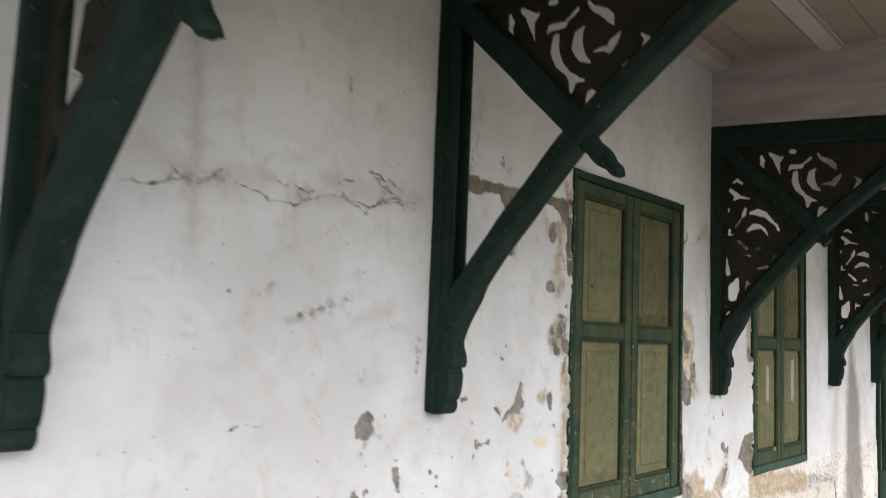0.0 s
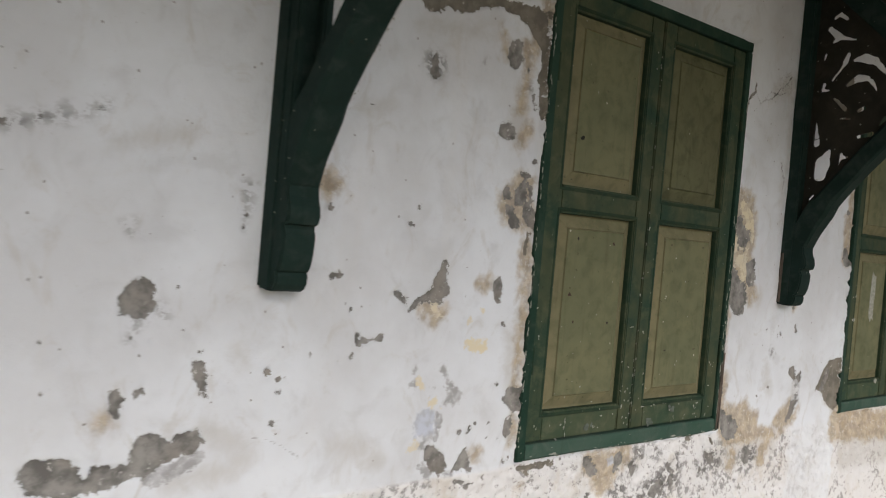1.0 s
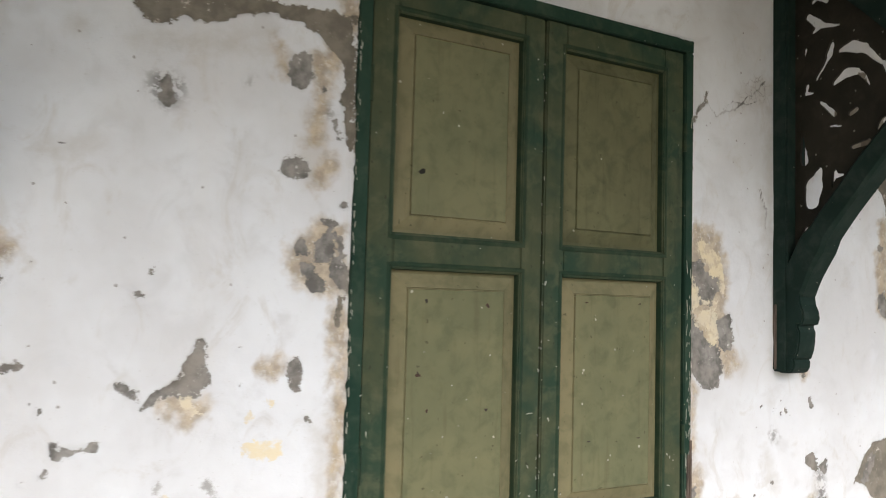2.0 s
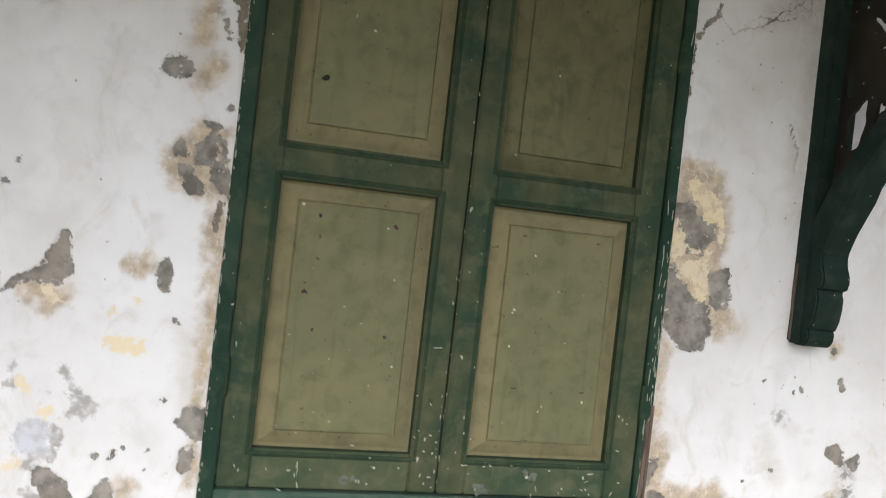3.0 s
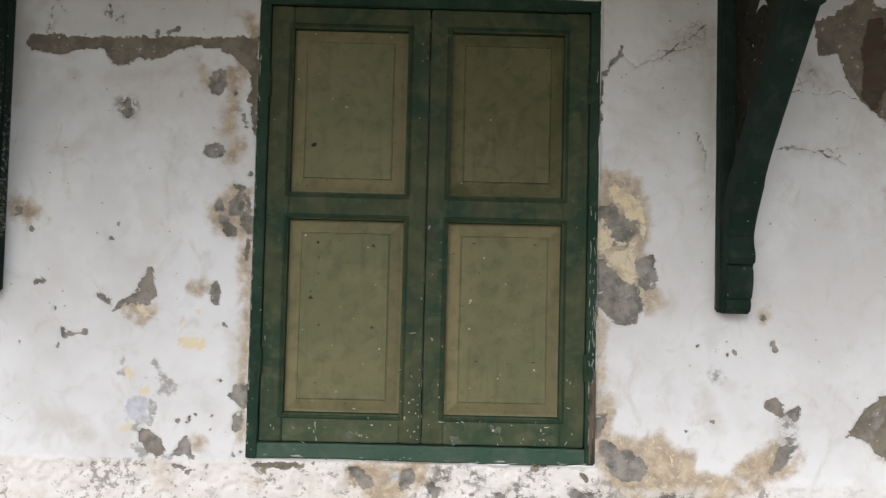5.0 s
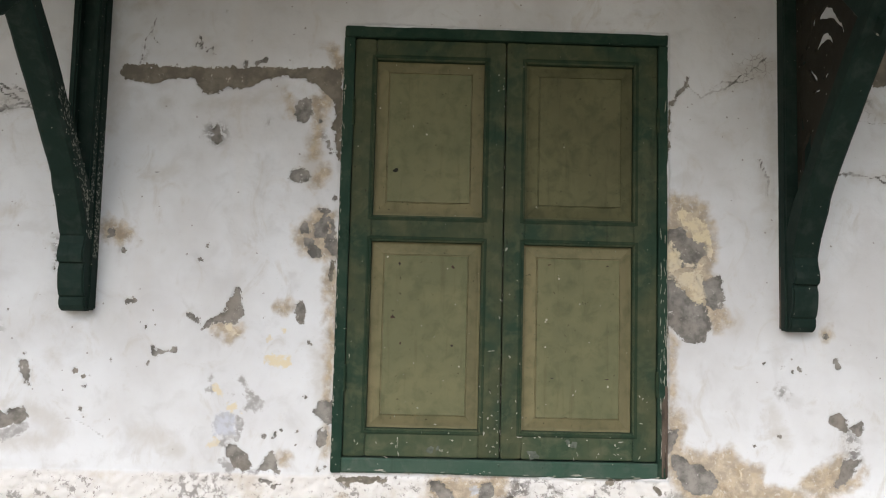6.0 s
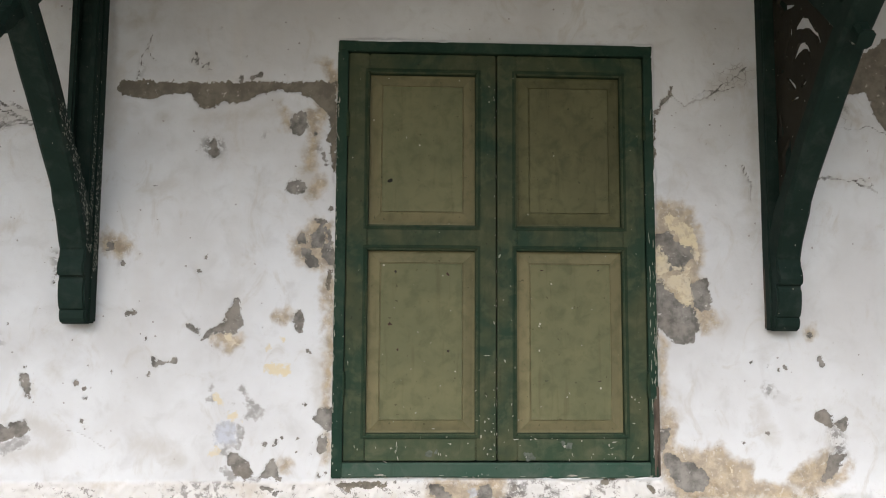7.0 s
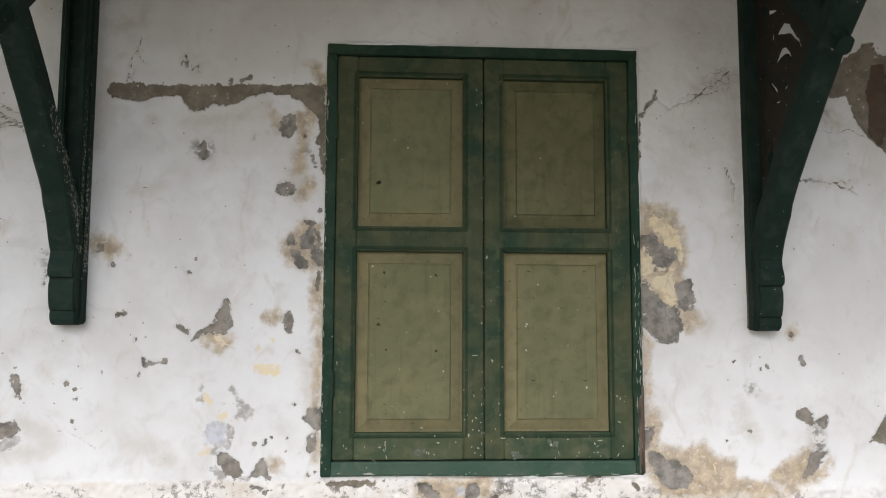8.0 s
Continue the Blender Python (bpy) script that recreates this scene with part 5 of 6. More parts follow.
chip(leaf_b, 0.144, 1.268, 0.0267, 0.0066, FIELD, RUST, "nail mark", 0.05, NAIL)
chip(leaf_b, 0.327, 1.268, 0.0267, 0.0066, FIELD, RUST, "nail mark", 0.05, NAIL)
chip(leaf_b, -0.004, 1.544, 0.0110, 0.0078, FACE, CHIP, "", 0)
chip(leaf_b, 0.076, 1.014, 0.0314, 0.0204, FACE, CHIP, "", 0.2)
chip(leaf_b, 0.204, 1.048, 0.0219, 0.0219, FACE, CHIP, "", 0.4)
chip(leaf_b, 0.366, 1.043, 0.0219, 0.0047, FACE, CHIP, "", 0.5)
chip(leaf_b, 0.354, 1.022, 0.0188, 0.0047, FACE, CHIP, "", -0.4)
chip(leaf_b, -0.0, 1.336, 0.0094, 0.0219, FACE, CHIP, "", 0.4)
chip(leaf_b, 0.024, 1.474, 0.0062, 0.0078, FACE, CHIP, "", 0)
chip(leaf_b, 0.219, 1.004, 0.0062, 0.0219, FACE, CHIP, "", 0)
chip(leaf_b, 0.294, 1.011, 0.0047, 0.0126, FACE, CHIP, "", 0)
chip(leaf_b, 0.377, 1.01, 0.0094, 0.0078, FACE, CHIP, "", 0)
chip(leaf_b, 0.088, 1.071, 0.0157, 0.0062, FACE, CHIP, "", 0)
chip(leaf_b, -0.033, 2.186, 0.0047, 0.0126, FACE, CHIP, "", 0)
chip(leaf_b, -0.035, 1.906, 0.0062, 0.0219, FACE, CHIP, "", 0)
chip(leaf_b, -0.033, 1.828, 0.0047, 0.0157, FACE, CHIP, "", 0)
chip(leaf_b, 0.461, 1.708, 0.0078, 0.0078, FACE, CHIP, "", 0)
chip(leaf_b, 0.437, 1.215, 0.0094, 0.0157, FACE, CHIP, "", 0.3)
chip(leaf_b, -0.024, 1.44, 0.0047, 0.0062, FACE, CHIP, "", 0)
chip(leaf_b, 0.021, 1.648, 0.0047, 0.0047, FACE, CHIP, "", 0)
chip(leaf_b, 0.035, 1.313, 0.0047, 0.0157, FACE, CHIP, "", 0)
chip(window_1, -0.534, 1.328, 0.0061, 0.0323, JAMB, CHIP, "", 0.1)
chip(window_1, -0.551, 1.417, 0.0170, 0.0058, JAMB, CHIP, "", 0.5)
chip(window_1, -0.529, 1.376, 0.0037, 0.0047, JAMB, CHIP, "", 0)
chip(window_1, -0.558, 1.487, 0.0037, 0.0058, JAMB, CHIP, "", 0)
chip(window_1, 0.516, 1.672, 0.0048, 0.0191, JAMB, CHIP, "", -0.1)
chip(window_1, 0.529, 1.638, 0.0048, 0.0188, JAMB, CHIP, "", 0.0)
chip(window_1, 0.525, 1.603, 0.0048, 0.0338, JAMB, CHIP, "", 0.1)
chip(window_1, 0.52, 1.569, 0.0048, 0.0323, JAMB, CHIP, "", -0.1)
chip(window_1, 0.515, 1.535, 0.0048, 0.0165, JAMB, CHIP, "", 0.0)
chip(window_1, 0.529, 1.502, 0.0048, 0.0294, JAMB, CHIP, "", 0.1)
chip(window_1, 0.524, 1.468, 0.0048, 0.0279, JAMB, CHIP, "", -0.1)
chip(window_1, 0.519, 1.434, 0.0048, 0.0141, JAMB, CHIP, "", 0.0)
chip(window_1, 0.515, 1.4, 0.0048, 0.0250, JAMB, CHIP, "", 0.1)
chip(window_1, 0.51, 1.367, 0.0048, 0.0235, JAMB, CHIP, "", -0.1)
chip(window_1, 0.523, 1.333, 0.0048, 0.0118, JAMB, CHIP, "", 0.0)
chip(window_1, 0.519, 1.3, 0.0048, 0.0205, JAMB, CHIP, "", 0.1)
chip(window_1, 0.514, 1.266, 0.0048, 0.0191, JAMB, CHIP, "", -0.1)
chip(window_1, -0.522, 0.959, 0.0219, 0.0043, SILL, CHIP, "", 0)
chip(window_1, -0.407, 0.954, 0.0361, 0.0043, SILL, CHIP, "", 0)
chip(window_1, -0.33, 0.95, 0.0502, 0.0043, SILL, CHIP, "", 0)
chip(window_1, -0.215, 0.955, 0.0298, 0.0043, SILL, CHIP, "", 0)
chip(window_1, -0.137, 0.951, 0.0439, 0.0043, SILL, CHIP, "", 0)
chip(window_1, -0.059, 0.956, 0.0235, 0.0043, SILL, CHIP, "", 0)
chip(window_1, 0.058, 0.951, 0.0376, 0.0043, SILL, CHIP, "", 0)
chip(window_1, 0.136, 0.947, 0.0518, 0.0043, SILL, CHIP, "", 0)
chip(window_1, 0.215, 0.952, 0.0314, 0.0043, SILL, CHIP, "", 0)
chip(window_1, 0.333, 0.947, 0.0454, 0.0043, SILL, CHIP, "", 0)
chip(window_1, 0.412, 0.953, 0.0251, 0.0043, SILL, CHIP, "", 0)
chip(window_1, 0.492, 0.948, 0.0392, 0.0043, SILL, CHIP, "", 0)
chip(leaf_c, 1.658, 1.375, 0.0706, 0.0372, FACE, CHIP, "", 0)
chip(leaf_c, 1.657, 1.488, 0.0255, 0.0274, FACE, CHIP, "", 0)
chip(leaf_c, 1.633, 1.483, 0.0157, 0.0157, FACE, CHIP, "", 0)
chip(leaf_c, 1.662, 1.142, 0.0078, 0.0157, FACE, CHIP, "", 0)
chip(leaf_c, 1.625, 1.073, 0.0078, 0.0098, FACE, CHIP, "", 0)
chip(leaf_a, -0.258, 1.023, 0.0470, 0.0314, FACE - 0.0003, SCUFF, "grey scuff", 0)
chip(leaf_a, -0.234, 1.029, 0.0196, 0.0235, FACE - 0.0006, SCUFF, "grey scuff", 0)
chip(leaf_b, 0.087, 1.012, 0.0510, 0.0392, FACE - 0.0009, SCUFF, "grey scuff", 0)
chip(leaf_b, 0.072, 1.023, 0.0274, 0.0235, FACE - 0.0012, SCUFF, "grey scuff", 0)
chip(leaf_b, 0.217, 1.051, 0.0392, 0.0353, FACE - 0.0015, SCUFF, "grey scuff", 0.5)
chip(leaf_b, 0.199, 1.059, 0.0274, 0.0235, FACE - 0.0018, SCUFF, "grey scuff", 0)
chip(leaf_a, -0.367, 1.057, 0.0078, 0.0353, FACE, CHIP, "", -0.15)
chip(leaf_a, -0.371, 1.033, 0.0078, 0.0353, FACE, CHIP, "", 0)
chip(leaf_a, -0.362, 1.008, 0.0078, 0.0353, FACE, CHIP, "", 0.35)
chip(leaf_a, -0.385, 1.043, 0.0176, 0.0098, FACE, CHIP, "", 0)
chip(leaf_b, 0.230, 1.021, 0.0059, 0.0392, FACE, CHIP, "", 0.2)
chip(leaf_a, -0.379, 1.131, 0.0059, 0.0118, FACE, CHIP, "", -0.32)
chip(leaf_a, -0.509, 1.049, 0.0071, 0.0188, FACE, CHIP, "", 0.32)
chip(leaf_a, -0.499, 1.039, 0.0071, 0.0188, FACE, CHIP, "", -0.08)
chip(leaf_a, -0.244, 1.108, 0.0235, 0.0071, FACE, CHIP, "", -0.08)
chip(leaf_a, -0.185, 1.057, 0.0188, 0.0118, FACE, CHIP, "", -0.08)
chip(leaf_a, -0.218, 1.023, 0.0094, 0.0188, FACE, CHIP, "", 0.0)
chip(leaf_a, -0.199, 1.018, 0.0118, 0.0094, FACE, CHIP, "", 0.0)
chip(leaf_a, -0.126, 1.059, 0.0141, 0.0094, FACE, CHIP, "", -0.08)
chip(leaf_a, -0.336, 1.047, 0.0094, 0.0071, FACE, CHIP, "", 0.0)
chip(leaf_a, -0.287, 1.080, 0.0094, 0.0094, FACE, CHIP, "", -0.4)
chip(leaf_a, -0.405, 0.998, 0.0423, 0.0071, FACE, CHIP, "", -0.4)
chip(leaf_a, -0.081, 1.082, 0.0118, 0.0329, FACE, CHIP, "", 0.0)
chip(leaf_a, -0.068, 1.131, 0.0094, 0.0165, FACE, CHIP, "", -0.08)
chip(leaf_a, -0.056, 1.141, 0.0141, 0.0094, FACE, CHIP, "", 0.08)
chip(leaf_a, -0.046, 1.098, 0.0094, 0.0141, FACE, CHIP, "", -0.32)
chip(leaf_a, -0.071, 1.043, 0.0071, 0.0212, FACE, CHIP, "", -0.4)
chip(leaf_a, -0.048, 1.039, 0.0188, 0.0094, FACE, CHIP, "", -0.08)
chip(leaf_a, -0.060, 1.023, 0.0071, 0.0141, FACE, CHIP, "", -0.24)
chip(leaf_a, -0.036, 1.053, 0.0071, 0.0165, FACE, CHIP, "", 0.08)
chip(leaf_a, -0.040, 1.125, 0.0118, 0.0071, FACE, CHIP, "", -0.24)
chip(leaf_a, -0.087, 1.151, 0.0094, 0.0094, FACE, CHIP, "", -0.08)
chip(leaf_b, 0.036, 1.072, 0.0329, 0.0094, FACE, CHIP, "", 0.0)
chip(leaf_b, 0.089, 1.080, 0.0282, 0.0094, FACE, CHIP, "", -0.08)
chip(leaf_b, 0.105, 1.074, 0.0188, 0.0094, FACE, CHIP, "", -0.4)
chip(leaf_b, 0.160, 1.076, 0.0118, 0.0071, FACE, CHIP, "", 0.08)
chip(leaf_b, 0.375, 1.063, 0.0423, 0.0094, FACE, CHIP, "", 0.08)
chip(leaf_b, 0.356, 1.051, 0.0141, 0.0212, FACE, CHIP, "", 0.08)
chip(leaf_b, 0.366, 1.023, 0.0141, 0.0094, FACE, CHIP, "", -0.32)
chip(leaf_b, 0.301, 1.023, 0.0094, 0.0118, FACE, CHIP, "", -0.4)
chip(leaf_b, 0.340, 1.078, 0.0094, 0.0094, FACE, CHIP, "", -0.4)
chip(leaf_b, 0.438, 1.014, 0.0071, 0.0329, FACE, CHIP, "", -0.4)
chip(leaf_b, 0.444, 1.125, 0.0235, 0.0071, FACE, CHIP, "", -0.32)
chip(leaf_b, 0.027, 1.151, 0.0071, 0.0118, FACE, CHIP, "", -0.4)
chip(leaf_b, 0.046, 1.137, 0.0071, 0.0094, FACE, CHIP, "", -0.4)
chip(leaf_b, 0.023, 1.190, 0.0071, 0.0188, FACE, CHIP, "", 0.08)
chip(leaf_b, 0.011, 1.102, 0.0047, 0.0118, FACE, CHIP, "", -0.08)
chip(leaf_b, -0.003, 1.063, 0.0071, 0.0071, FACE, CHIP, "", 0.0)
chip(leaf_a, -0.522, 1.161, 0.0071, 0.0071, FACE, CHIP, "", -0.4)
chip(leaf_b, 0.448, 1.206, 0.0118, 0.0165, FACE, CHIP, "", 0.0)
chip(leaf_b, 0.462, 1.196, 0.0094, 0.0071, FACE, CHIP, "", -0.08)
chip(leaf_b, 0.456, 1.043, 0.0071, 0.0118, FACE, CHIP, "", -0.16)
chip(window_1, -0.424, 0.957, 0.0549, 0.0137, SILL, CHIP, "", 0)
chip(window_1, -0.401, 0.949, 0.0274, 0.0098, SILL, CHIP, "", 0)
chip(window_1, 0.232, 0.953, 0.0666, 0.0118, SILL, CHIP, "", 0)
chip(window_1, 0.262, 0.947, 0.0784, 0.0078, SILL, CHIP, "", 0)
chip(window_1, 0.154, 0.949, 0.0235, 0.0078, SILL, CHIP, "", 0)
chip(window_1, 0.428, 0.949, 0.0510, 0.0078, SILL, CHIP, "", 0)
chip(window_1, -0.473, 0.949, 0.0196, 0.0098, SILL, CHIP, "", 0)
chip(window_1, -0.091, 0.953, 0.0118, 0.0078, SILL, CHIP, "", 0)
chip(window_1, -0.079, 0.959, 0.0098, 0.0059, SILL, CHIP, "", 0)
chip(window_1, -0.107, 0.949, 0.0196, 0.0059, SILL, CHIP, "", 0)
chip(window_1, -0.209, 0.947, 0.0353, 0.0059, SILL, CHIP, "", 0)
chip(window_1, -0.326, 0.947, 0.0274, 0.0059, SILL, CHIP, "", 0)
chip(window_1, 0.497, 0.951, 0.0353, 0.0098, SILL, CHIP, "", 0)
chip(leaf_d, 2.340, 1.500, 0.110, 0.480, FIELD, CHIP, "", 0.0)
chip(leaf_c, 1.850, 1.486, 0.085, 0.400, FIELD, CHIP, "", 0.0)
chip(leaf_d, 1.966, 1.067, 0.09, 0.05, FACE, CHIP, "", 0.0)
for k in range(4):
    rot = box(0.510 + 0.004 * k, 0.515 + 0.004 * k + 0.002 * (k % 2), -0.019 + 0.001 * (k % 3), 0.0, 0.952 + 0.03 * (k % 3), 1.20 + 0.05 * (k % 2) - 0.04 * (k % 3), bevel=0.001, wobble=0.0015)
    part("split_wood", rot, ROT, window_1, "rotten split wood at the jamb foot")



def slivers(parent, count, place, label):
    """Thin upright splinters of chalky old paint on faces that look along -y, from places (x, y, z, width, height)."""
    bm = bmesh.new()
    for k in range(count):
        x, y, z, w, h = place()
        ring = [(math.cos(a / 7 * math.tau) * w * random.uniform(0.4, 1.0), math.sin(a / 7 * math.tau) * h * random.uniform(0.5, 1.0)) for a in range(7)]
        lean = random.uniform(-0.12, 0.12)
        loft(bm, [[(x + p + q * lean, y, z + q) for p, q in ring], [(x + (p + q * lean) * 0.9, y - 0.0009, z + q * 0.95) for p, q in ring]])
    tagged(part("flaked_paint", bm, CHIP, parent), label, kind="stuff")


def right_jamb_spot():
    z = 1.0 + abs(random.gauss(0, 0.40))
    return random.choice((0.527, 0.524, 0.519, 0.508)) + random.uniform(-0.003, 0.001), JAMB + 0.0003, min(z, 2.2), random.uniform(0.0007, 0.0022), random.uniform(0.006, 0.034)


def left_jamb_spot():
    return -0.584 + abs(random.gauss(0, 0.003)), JAMB + 0.0003, random.uniform(0.98, 2.4), random.uniform(0.0010, 0.0030), random.uniform(0.003, 0.016)


def meeting_spot():
    return random.choice((-0.036, -0.028)) + random.uniform(-0.002, 0.002), -0.0090, random.choice((random.uniform(1.0, 1.5), random.uniform(1.5, 2.3))), random.uniform(0.0008, 0.0020), random.uniform(0.002, 0.009)


slivers(window_1, 55, right_jamb_spot, "chalky flakes of old paint along the jamb")
slivers(window_1, 60, left_jamb_spot, "chalky flakes of old paint along the jamb")
slivers(window_1, 30, meeting_spot, "chalky flakes of old paint where the leaves meet")

# ---- carved brackets ----
CUTS_UPPER, CUTS_LOWER = [], []


def fret_plate(solid, u0, u1, z0, z1, step, half):
    """A sawn board: the part of a rectangle where solid(u, z) is positive, cut along its smooth outline."""
    us, zs = np.arange(u0, u1 + step, step), np.arange(z0, z1 + step, step)
    U, Z = np.meshgrid(us, zs)
    F = solid(U, Z)
    bm = bmesh.new()
    cache = {}

    def vert(key, u, z):
        if key not in cache:
            cache[key] = (bm.verts.new((-half, -u, z)), bm.verts.new((half, -u, z)))
        return cache[key]

    for j in range(len(zs) - 1):
        for i in range(len(us) - 1):
            ring = [(i, j), (i + 1, j), (i + 1, j + 1), (i, j + 1)]
            f = [F[b, a] for a, b in ring]
            if max(f) <= 0:
                continue
            poly = []
            for k in range(4):
                (a, b), (c, d), fa, fb = ring[k], ring[(k + 1) % 4], f[k], f[(k + 1) % 4]
                if fa > 0:
                    poly.append((vert((a, b), us[a], zs[b]), False))
                if (fa > 0) != (fb > 0):
                    s = min(max(fa / (fa - fb), 0.02), 0.98)
                    key = (min((a, b), (c, d)), max((a, b), (c, d)))
                    poly.append((vert(key, us[a] + (us[c] - us[a]) * s, zs[b] + (zs[d] - zs[b]) * s), True))
            if len(poly) < 3:
                continue
            bm.faces.new([p[0][0] for p in poly])
            bm.faces.new([p[0][1] for p in poly][::-1])
            for k in range(len(poly)):
                (p, pe), (q, qe) = poly[k], poly[(k + 1) % len(poly)]
                if pe and qe:
                    try:
                        bm.faces.new((q[0], p[0], p[1], q[1]))
                    except ValueError:
                        pass
    return bm


STRUT = spline([(0.055, 1.710), (0.132, 1.852), (0.324, 2.090), (0.524, 2.308), (0.746, 2.497), (0.983, 2.676), (1.24, 2.840)], 6)


def above(U, Z, path):
    """Height over a rising path."""
    return Z - np.interp(U, [p[0] for p in path], [p[1] for p in path])


def cut_field(U, Z, cuts):
    wu, wz = U + 0.004 * cloud(U, Z, 40, 31), Z + 0.004 * cloud(U, Z, 40, 32)
    f = np.full(U.shape, 1.0)
    for c in cuts:
        f = np.minimum(f, -capsule(wu, wz, *c[:4], c[4] * 1.32, c[5] * 1.32))
    return f


def bracket(x, lower_panel=True, broken=(), snapped=False):
    top = thing("bracket", x, 0, 0, "dark green carved wooden bracket with pierced scroll panels on the wall", "bracket", "brackets along the wall")
    part("post", box(-0.050, 0.050, -0.052, 0.004, 1.445, 2.965, bevel=0.006, wobble=0.001), BRACKET, top)
    if not lower_panel:
        for side in (-1, 1):
            part("post_moulding", box(side * 0.034 - 0.012, side * 0.034 + 0.012, -0.086, -0.050, 1.70, 2.86, bevel=0.006, wobble=0.001), BRACKET, top)
    foot = [(0.02, 1.442), (0.052, 1.442), (0.064, 1.447), (0.073, 1.460), (0.075, 1.478), (0.071, 1.487), (0.079, 1.492), (0.088, 1.515), (0.093, 1.545), (0.094, 1.575), (0.088, 1.588),
            (0.088, 1.596), (0.103, 1.600), (0.109, 1.618), (0.106, 1.640), (0.096, 1.662), (0.093, 1.685), (0.099, 1.715), (0.115, 1.748), (0.10, 1.79), (0.02, 1.80)]
    part("carved_foot", prism(foot, 0.043, 0.005), BRACKET, top)
    thick = [0.092 if z < 1.885 else 0.072 for u, z in STRUT]
    part("curved_strut", sweep(bmesh.new(), STRUT, thick, 0.044, 0.010, 0.006), BRACKET, top)
    slant = [(0.05 + k * 0.012, 2.858 - k * 0.012) for k in range(0, 42)]
    part("counter_strut", sweep(bmesh.new(), slant, 0.088, 0.036, 0.008, 0.004), BRACKET, top)
    knob = [(0.530, 2.362, 0.085), (0.565, 2.327, 0.084), (0.588, 2.304, 0.070), (0.600, 2.292, 0.060), (0.612, 2.280, 0.066), (0.632, 2.260, 0.068), (0.650, 2.242, 0.054), (0.660, 2.232, 0.040),
            (0.668, 2.224, 0.046), (0.682, 2.210, 0.040), (0.690, 2.202, 0.020)]
    if snapped:
        part("broken_end", box(-0.020, 0.020, -0.605, -0.575, 2.272, 2.296, bevel=0.003, wobble=0.004), CHIP, top, "pale bare wood where the finial snapped off")
        knob = knob[:5]
    part("finial", sweep(bmesh.new(), [(u, z - 0.01) for u, z, t in knob], [t * 0.86 for u, z, t in knob], 0.024, 0.011), BRACKET, top)
    bm = bmesh.new()
    arm = [(0.05 + 0.1 * k, 2.905 - TILT_DOWN * (0.05 + 0.1 * k)) for k in range(16)]
    part("arm", sweep(bm, arm, 0.118, 0.046, 0.008, 0.003), BRACKET, top)

    def upper(U, Z):
        f = np.minimum(above(U, Z, STRUT) - 0.02, 2.87 - TILT_DOWN * U - Z)
        f = np.minimum(f, (U - 0.06 + Z - 2.842) * 0.707)
        return np.minimum(f, cut_field(U, Z, CUTS_UPPER))

    def lower(U, Z):
        f = np.minimum(above(U, Z, STRUT) - 0.02, U - 0.045)
        f = np.minimum(f, (0.05 + 2.842 - U - Z) * 0.707)
        return np.minimum(f, cut_field(U, Z, CUTS_LOWER + list(broken)))

    part("upper_fretwork", fret_plate(upper, 0.04, 1.24, 2.26, 2.86, 0.006, 0.005), FRET, top, "brown pierced scrollwork board")
    if lower_panel:
        part("lower_fretwork", fret_plate(lower, 0.04, 0.60, 1.78, 2.86, 0.006, 0.005), FRET, top, "brown pierced scrollwork board")
    return top


def cut_high(*c):
    CUTS_UPPER.append(c)


def cut_low(*c):
    CUTS_LOWER.append(c)


cut_high(0.268, 2.771, 0.278, 2.739, 0.0060, 0.0100)
cut_high(0.278, 2.739, 0.274, 2.726, 0.0100, 0.0100)
cut_high(0.267, 2.732, 0.284, 2.705, 0.0060, 0.0040)
cut_high(0.315, 2.781, 0.352, 2.752, 0.0058, 0.0117)
cut_high(0.383, 2.754, 0.364, 2.734, 0.0057, 0.0095)
cut_high(0.352, 2.748, 0.358, 2.716, 0.0160, 0.0120)
cut_high(0.358, 2.716, 0.371, 2.662, 0.0095, 0.0019)
cut_high(0.529, 2.733, 0.483, 2.700, 0.0072, 0.0063)
cut_high(0.483, 2.694, 0.430, 2.696, 0.0093, 0.0111)
cut_high(0.430, 2.696, 0.416, 2.675, 0.0095, 0.0038)
cut_high(0.451, 2.658, 0.448, 2.618, 0.0108, 0.0135)
cut_high(0.448, 2.618, 0.466, 2.568, 0.0139, 0.0111)
cut_high(0.466, 2.568, 0.498, 2.531, 0.0108, 0.0072)
cut_high(0.498, 2.531, 0.519, 2.508, 0.0072, 0.0144)
cut_high(0.519, 2.508, 0.559, 2.501, 0.0109, 0.0036)
cut_high(0.515, 2.505, 0.510, 2.475, 0.0127, 0.0072)
cut_high(0.553, 2.670, 0.533, 2.652, 0.0055, 0.0128)
cut_high(0.533, 2.652, 0.530, 2.616, 0.0144, 0.0163)
cut_high(0.530, 2.616, 0.548, 2.575, 0.0163, 0.0126)
cut_high(0.548, 2.575, 0.578, 2.553, 0.0123, 0.0035)
cut_high(0.678, 2.628, 0.654, 2.603, 0.0050, 0.0134)
cut_high(0.654, 2.603, 0.645, 2.579, 0.0133, 0.0083)
cut_high(0.641, 2.588, 0.587, 2.587, 0.0083, 0.0033)
cut_high(0.567, 2.752, 0.580, 2.729, 0.0053, 0.0071)
cut_high(0.580, 2.729, 0.623, 2.703, 0.0069, 0.0104)
cut_high(0.623, 2.703, 0.647, 2.679, 0.0106, 0.0106)
cut_high(0.647, 2.679, 0.657, 2.659, 0.0084, 0.0033)
cut_high(0.741, 2.617, 0.765, 2.589, 0.0017, 0.0067)
cut_high(0.765, 2.589, 0.760, 2.570, 0.0098, 0.0098)
cut_high(0.760, 2.570, 0.742, 2.548, 0.0098, 0.0033)
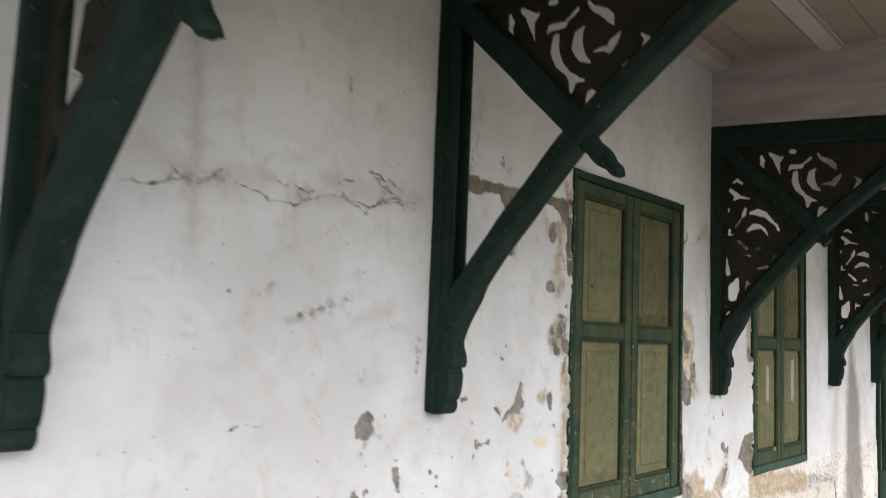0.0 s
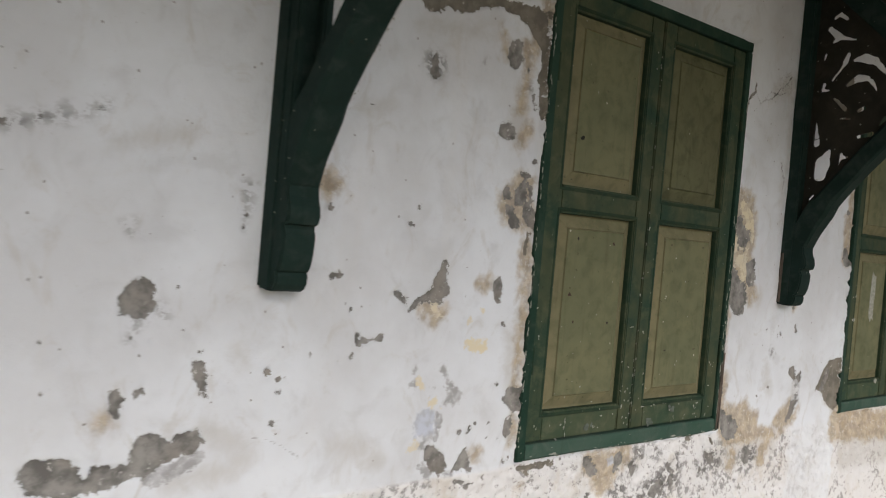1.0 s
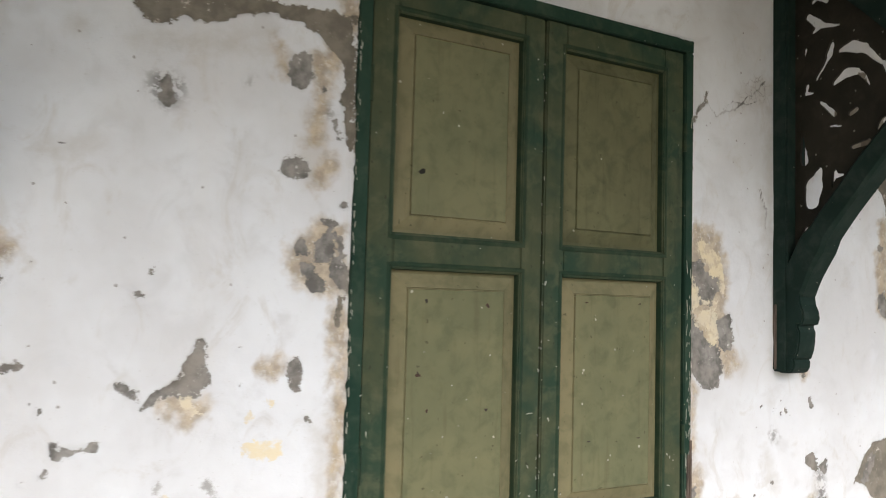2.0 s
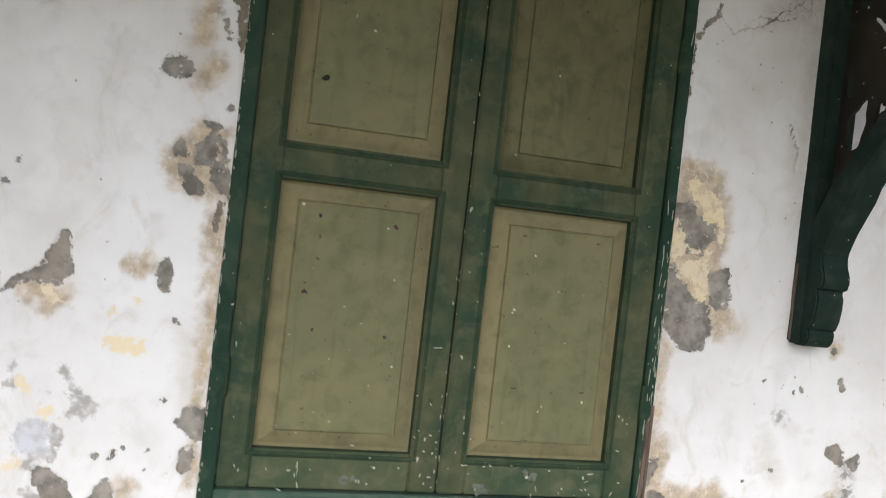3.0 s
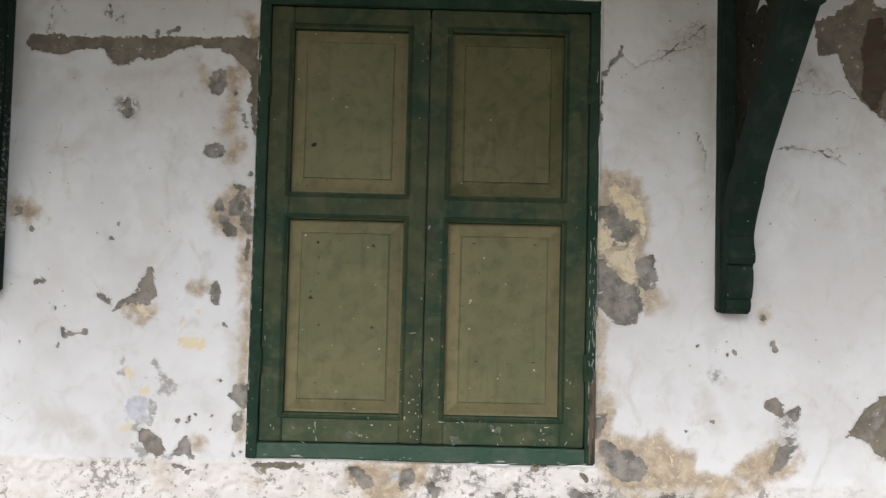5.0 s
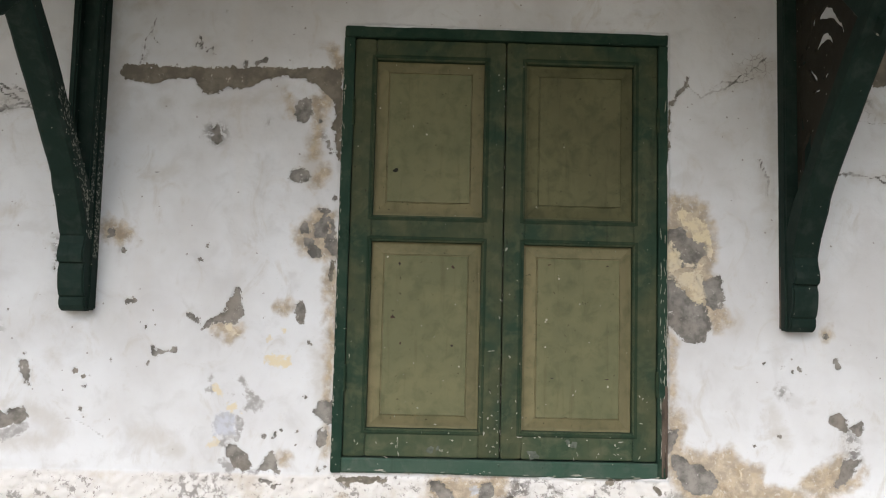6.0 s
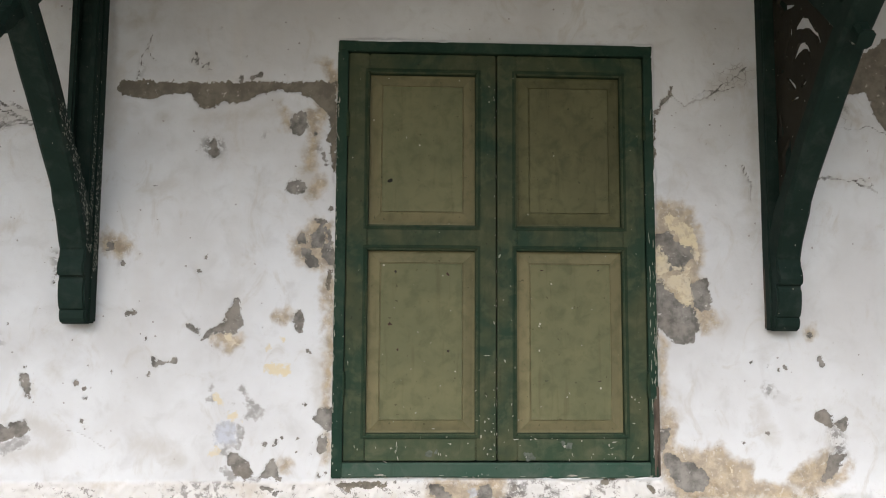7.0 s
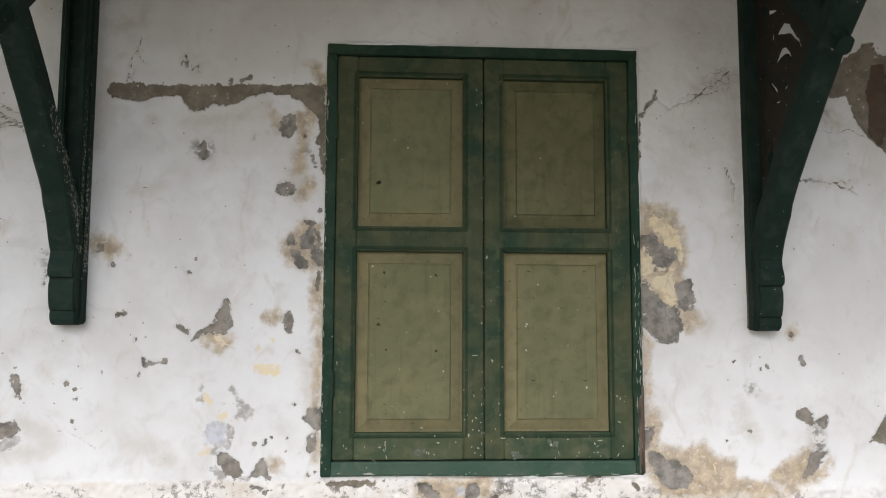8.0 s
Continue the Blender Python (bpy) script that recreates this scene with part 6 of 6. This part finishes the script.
cut_high(0.703, 2.528, 0.684, 2.508, 0.0084, 0.0084)
cut_high(0.580, 2.454, 0.621, 2.451, 0.0068, 0.0034)
cut_high(0.581, 2.449, 0.572, 2.415, 0.0137, 0.0086)
cut_high(0.428, 2.782, 0.449, 2.777, 0.0093, 0.0075)
cut_high(0.90, 2.74, 0.98, 2.72, 0.008, 0.010)
cut_low(0.137, 2.651, 0.116, 2.639, 0.0060, 0.0067)
cut_low(0.137, 2.647, 0.166, 2.625, 0.0071, 0.0043)
cut_low(0.098, 2.594, 0.138, 2.556, 0.0086, 0.0107)
cut_low(0.138, 2.556, 0.208, 2.538, 0.0083, 0.0021)
cut_low(0.116, 2.538, 0.131, 2.548, 0.0050, 0.0085)
cut_low(0.089, 2.488, 0.086, 2.471, 0.0052, 0.0030)
cut_low(0.181, 2.479, 0.171, 2.452, 0.0082, 0.0096)
cut_low(0.171, 2.445, 0.128, 2.381, 0.0061, 0.0048)
cut_low(0.209, 2.456, 0.242, 2.462, 0.0066, 0.0119)
cut_low(0.242, 2.461, 0.288, 2.443, 0.0137, 0.0123)
cut_low(0.288, 2.440, 0.340, 2.391, 0.0099, 0.0059)
cut_low(0.349, 2.385, 0.361, 2.352, 0.0060, 0.0060)
cut_low(0.192, 2.358, 0.229, 2.380, 0.0068, 0.0122)
cut_low(0.229, 2.380, 0.269, 2.374, 0.0123, 0.0082)
cut_low(0.282, 2.365, 0.305, 2.326, 0.0075, 0.0025)
cut_low(0.096, 2.364, 0.090, 2.342, 0.0071, 0.0057)
cut_low(0.092, 2.341, 0.118, 2.340, 0.0049, 0.0028)
cut_low(0.140, 2.306, 0.189, 2.258, 0.0034, 0.0075)
cut_low(0.243, 2.249, 0.263, 2.258, 0.0059, 0.0059)
cut_low(0.172, 2.220, 0.213, 2.218, 0.0027, 0.0027)
cut_low(0.077, 2.216, 0.085, 2.121, 0.0028, 0.0105)
cut_low(0.138, 2.089, 0.120, 2.044, 0.0077, 0.0225)
cut_low(0.117, 2.038, 0.110, 1.993, 0.0257, 0.0203)
cut_low(0.190, 2.076, 0.183, 2.025, 0.0061, 0.0020)
cut_low(0.194, 2.063, 0.221, 2.066, 0.0065, 0.0026)
cut_low(0.074, 1.937, 0.074, 1.937, 0.0034, 0.0034)
cut_low(0.078, 1.892, 0.092, 1.908, 0.0035, 0.0035)
cut_low(0.330, 2.193, 0.346, 2.213, 0.0050, 0.0076)
cut_low(0.250, 2.146, 0.302, 2.154, 0.0052, 0.0072)

full_bracket = bracket(BRACKETS[3])
copy_thing(full_bracket, pose(BRACKETS[4], 0, 0))
snapped = bracket(BRACKETS[2], snapped=True)
tagged(snapped, "dark green carved wooden bracket with a snapped finial")
# the board of this one has broken open near the top
damaged = bracket(BRACKETS[0], broken=((0.16, 2.36, 0.15, 2.18, 0.045, 0.028), (0.17, 2.18, 0.22, 2.20, 0.02, 0.012), (0.20, 2.09, 0.21, 2.08, 0.012, 0.008)))
damaged.rotation_euler.z = radians(-1.2)
tagged(damaged, "dark green carved wooden bracket with a broken scroll panel")
part("bare_edge", box(-0.0512, -0.0495, -0.016, 0.0, 1.452, 1.66, bevel=0.0004, wobble=0.0010), ROT, snapped, "bare brown wood where paint has split off")
plain_bracket = bracket(BRACKETS[1], lower_panel=False)


def flakes(parent, count, spots):
    """Small ragged flakes of peeling paint on faces that look along x, from places (x, u, z, size)."""
    bm = bmesh.new()
    for k in range(count):
        x, u, z, size = spots()
        turn = random.uniform(0, 3)
        ring = [(i / 6 * math.tau, random.uniform(0.4, 1.0) * size) for i in range(6)]
        pts = [(math.cos(a) * r * 0.6, math.sin(a) * r) for a, r in ring]
        pts = [(p * math.cos(turn) - q * math.sin(turn) * 0.5, p * math.sin(turn) * 0.5 + q) for p, q in pts]
        loft(bm, [[(x, -u + p, z + q) for p, q in pts], [(x + 0.0008, -u + p, z + q) for p, q in pts]])
    ob = part("peeling_paint", bm, CHIP, parent)
    tagged(ob, "pale flakes of peeling paint on dark green wood", kind="stuff")


def strut_spot():
    u, z = random.choice([p for p in STRUT if p[1] < 2.10])
    return 0.0436, u + random.gauss(0.0, 0.5) * 0.03, z + random.uniform(-0.03, 0.03), random.choice((0.002, 0.003, 0.004, 0.006))


def post_spot():
    z = 1.62 + abs(random.gauss(0, 0.22))
    return 0.0497, random.uniform(0.004, 0.045), z, random.choice((0.002, 0.003, 0.004, 0.005))


def moulding_spot():
    return 0.0457, random.uniform(0.056, 0.082), 1.80 + abs(random.gauss(0, 0.2)), random.choice((0.002, 0.003, 0.004))


flakes(plain_bracket, 420, strut_spot)
flakes(plain_bracket, 300, post_spot)
flakes(plain_bracket, 120, moulding_spot)
plain_bracket.location.z = 0.012
tagged(plain_bracket, "dark green carved wooden bracket missing its lower scroll panel")

# ---- glazed door further along the wall ----


def glazed_door():
    x0, x1, z0, z1 = DOOR
    top = thing("door_1", 0, 0, 0, "dark green door with tall glass panes, closed", "door", kind="structure")
    part("frame_jamb", box(x0, x0 + 0.07, -0.02, 0.12, z0, z1 - 0.07), BRACKET, top)
    part("frame_jamb", box(x1 - 0.07, x1, -0.02, 0.12, z0, z1 - 0.07), BRACKET, top)
    part("frame_head", box(x0, x1, -0.021, 0.12, z1 - 0.07, z1), BRACKET, top)
    mid = (x0 + x1) / 2
    for a, b in ((x0 + 0.072, mid - 0.002), (mid + 0.002, x1 - 0.072)):
        leaf = part("door_leaf", box(a, b, 0.02, 0.06, 0.02, 0.62, bevel=0.004), GREEN, top, "green door leaf with a glass pane")
        part("stile", box(a, a + 0.07, 0.02, 0.06, 0.622, z1 - 0.16), GREEN, leaf)
        part("stile", box(b - 0.07, b, 0.02, 0.06, 0.622, z1 - 0.16), GREEN, leaf)
        part("rail", box(a, b, 0.019, 0.06, z1 - 0.158, z1 - 0.072), GREEN, leaf)
        pane = part("pane", box(a + 0.068, b - 0.068, 0.036, 0.042, 0.618, z1 - 0.155, bevel=0), GLASS, leaf)
        pane.visible_shadow = False


glazed_door()

# ---- bricks laid bare beside the second window ----
brick_bm = box(-0.108, 0.108, 0.0, 0.05, -0.027, 0.027, bevel=0.004, wobble=0.002)
brick_mesh = None
for row in range(7):
    for col in range(2):
        bx = 1.30 + 0.228 * col + (0.114 if row % 2 else 0.0)
        if bx > 1.46:
            continue
        if brick_mesh is None:
            ob = part("brick", brick_bm, BRICK, wall)
            brick_mesh = ob.data
        else:
            ob = new("brick", brick_mesh)
            ob.parent = wall
        ob.location = (bx, 0.0118 + 0.0012 * math.sin(row * 2.3 + col), 2.10 + 0.066 * row)
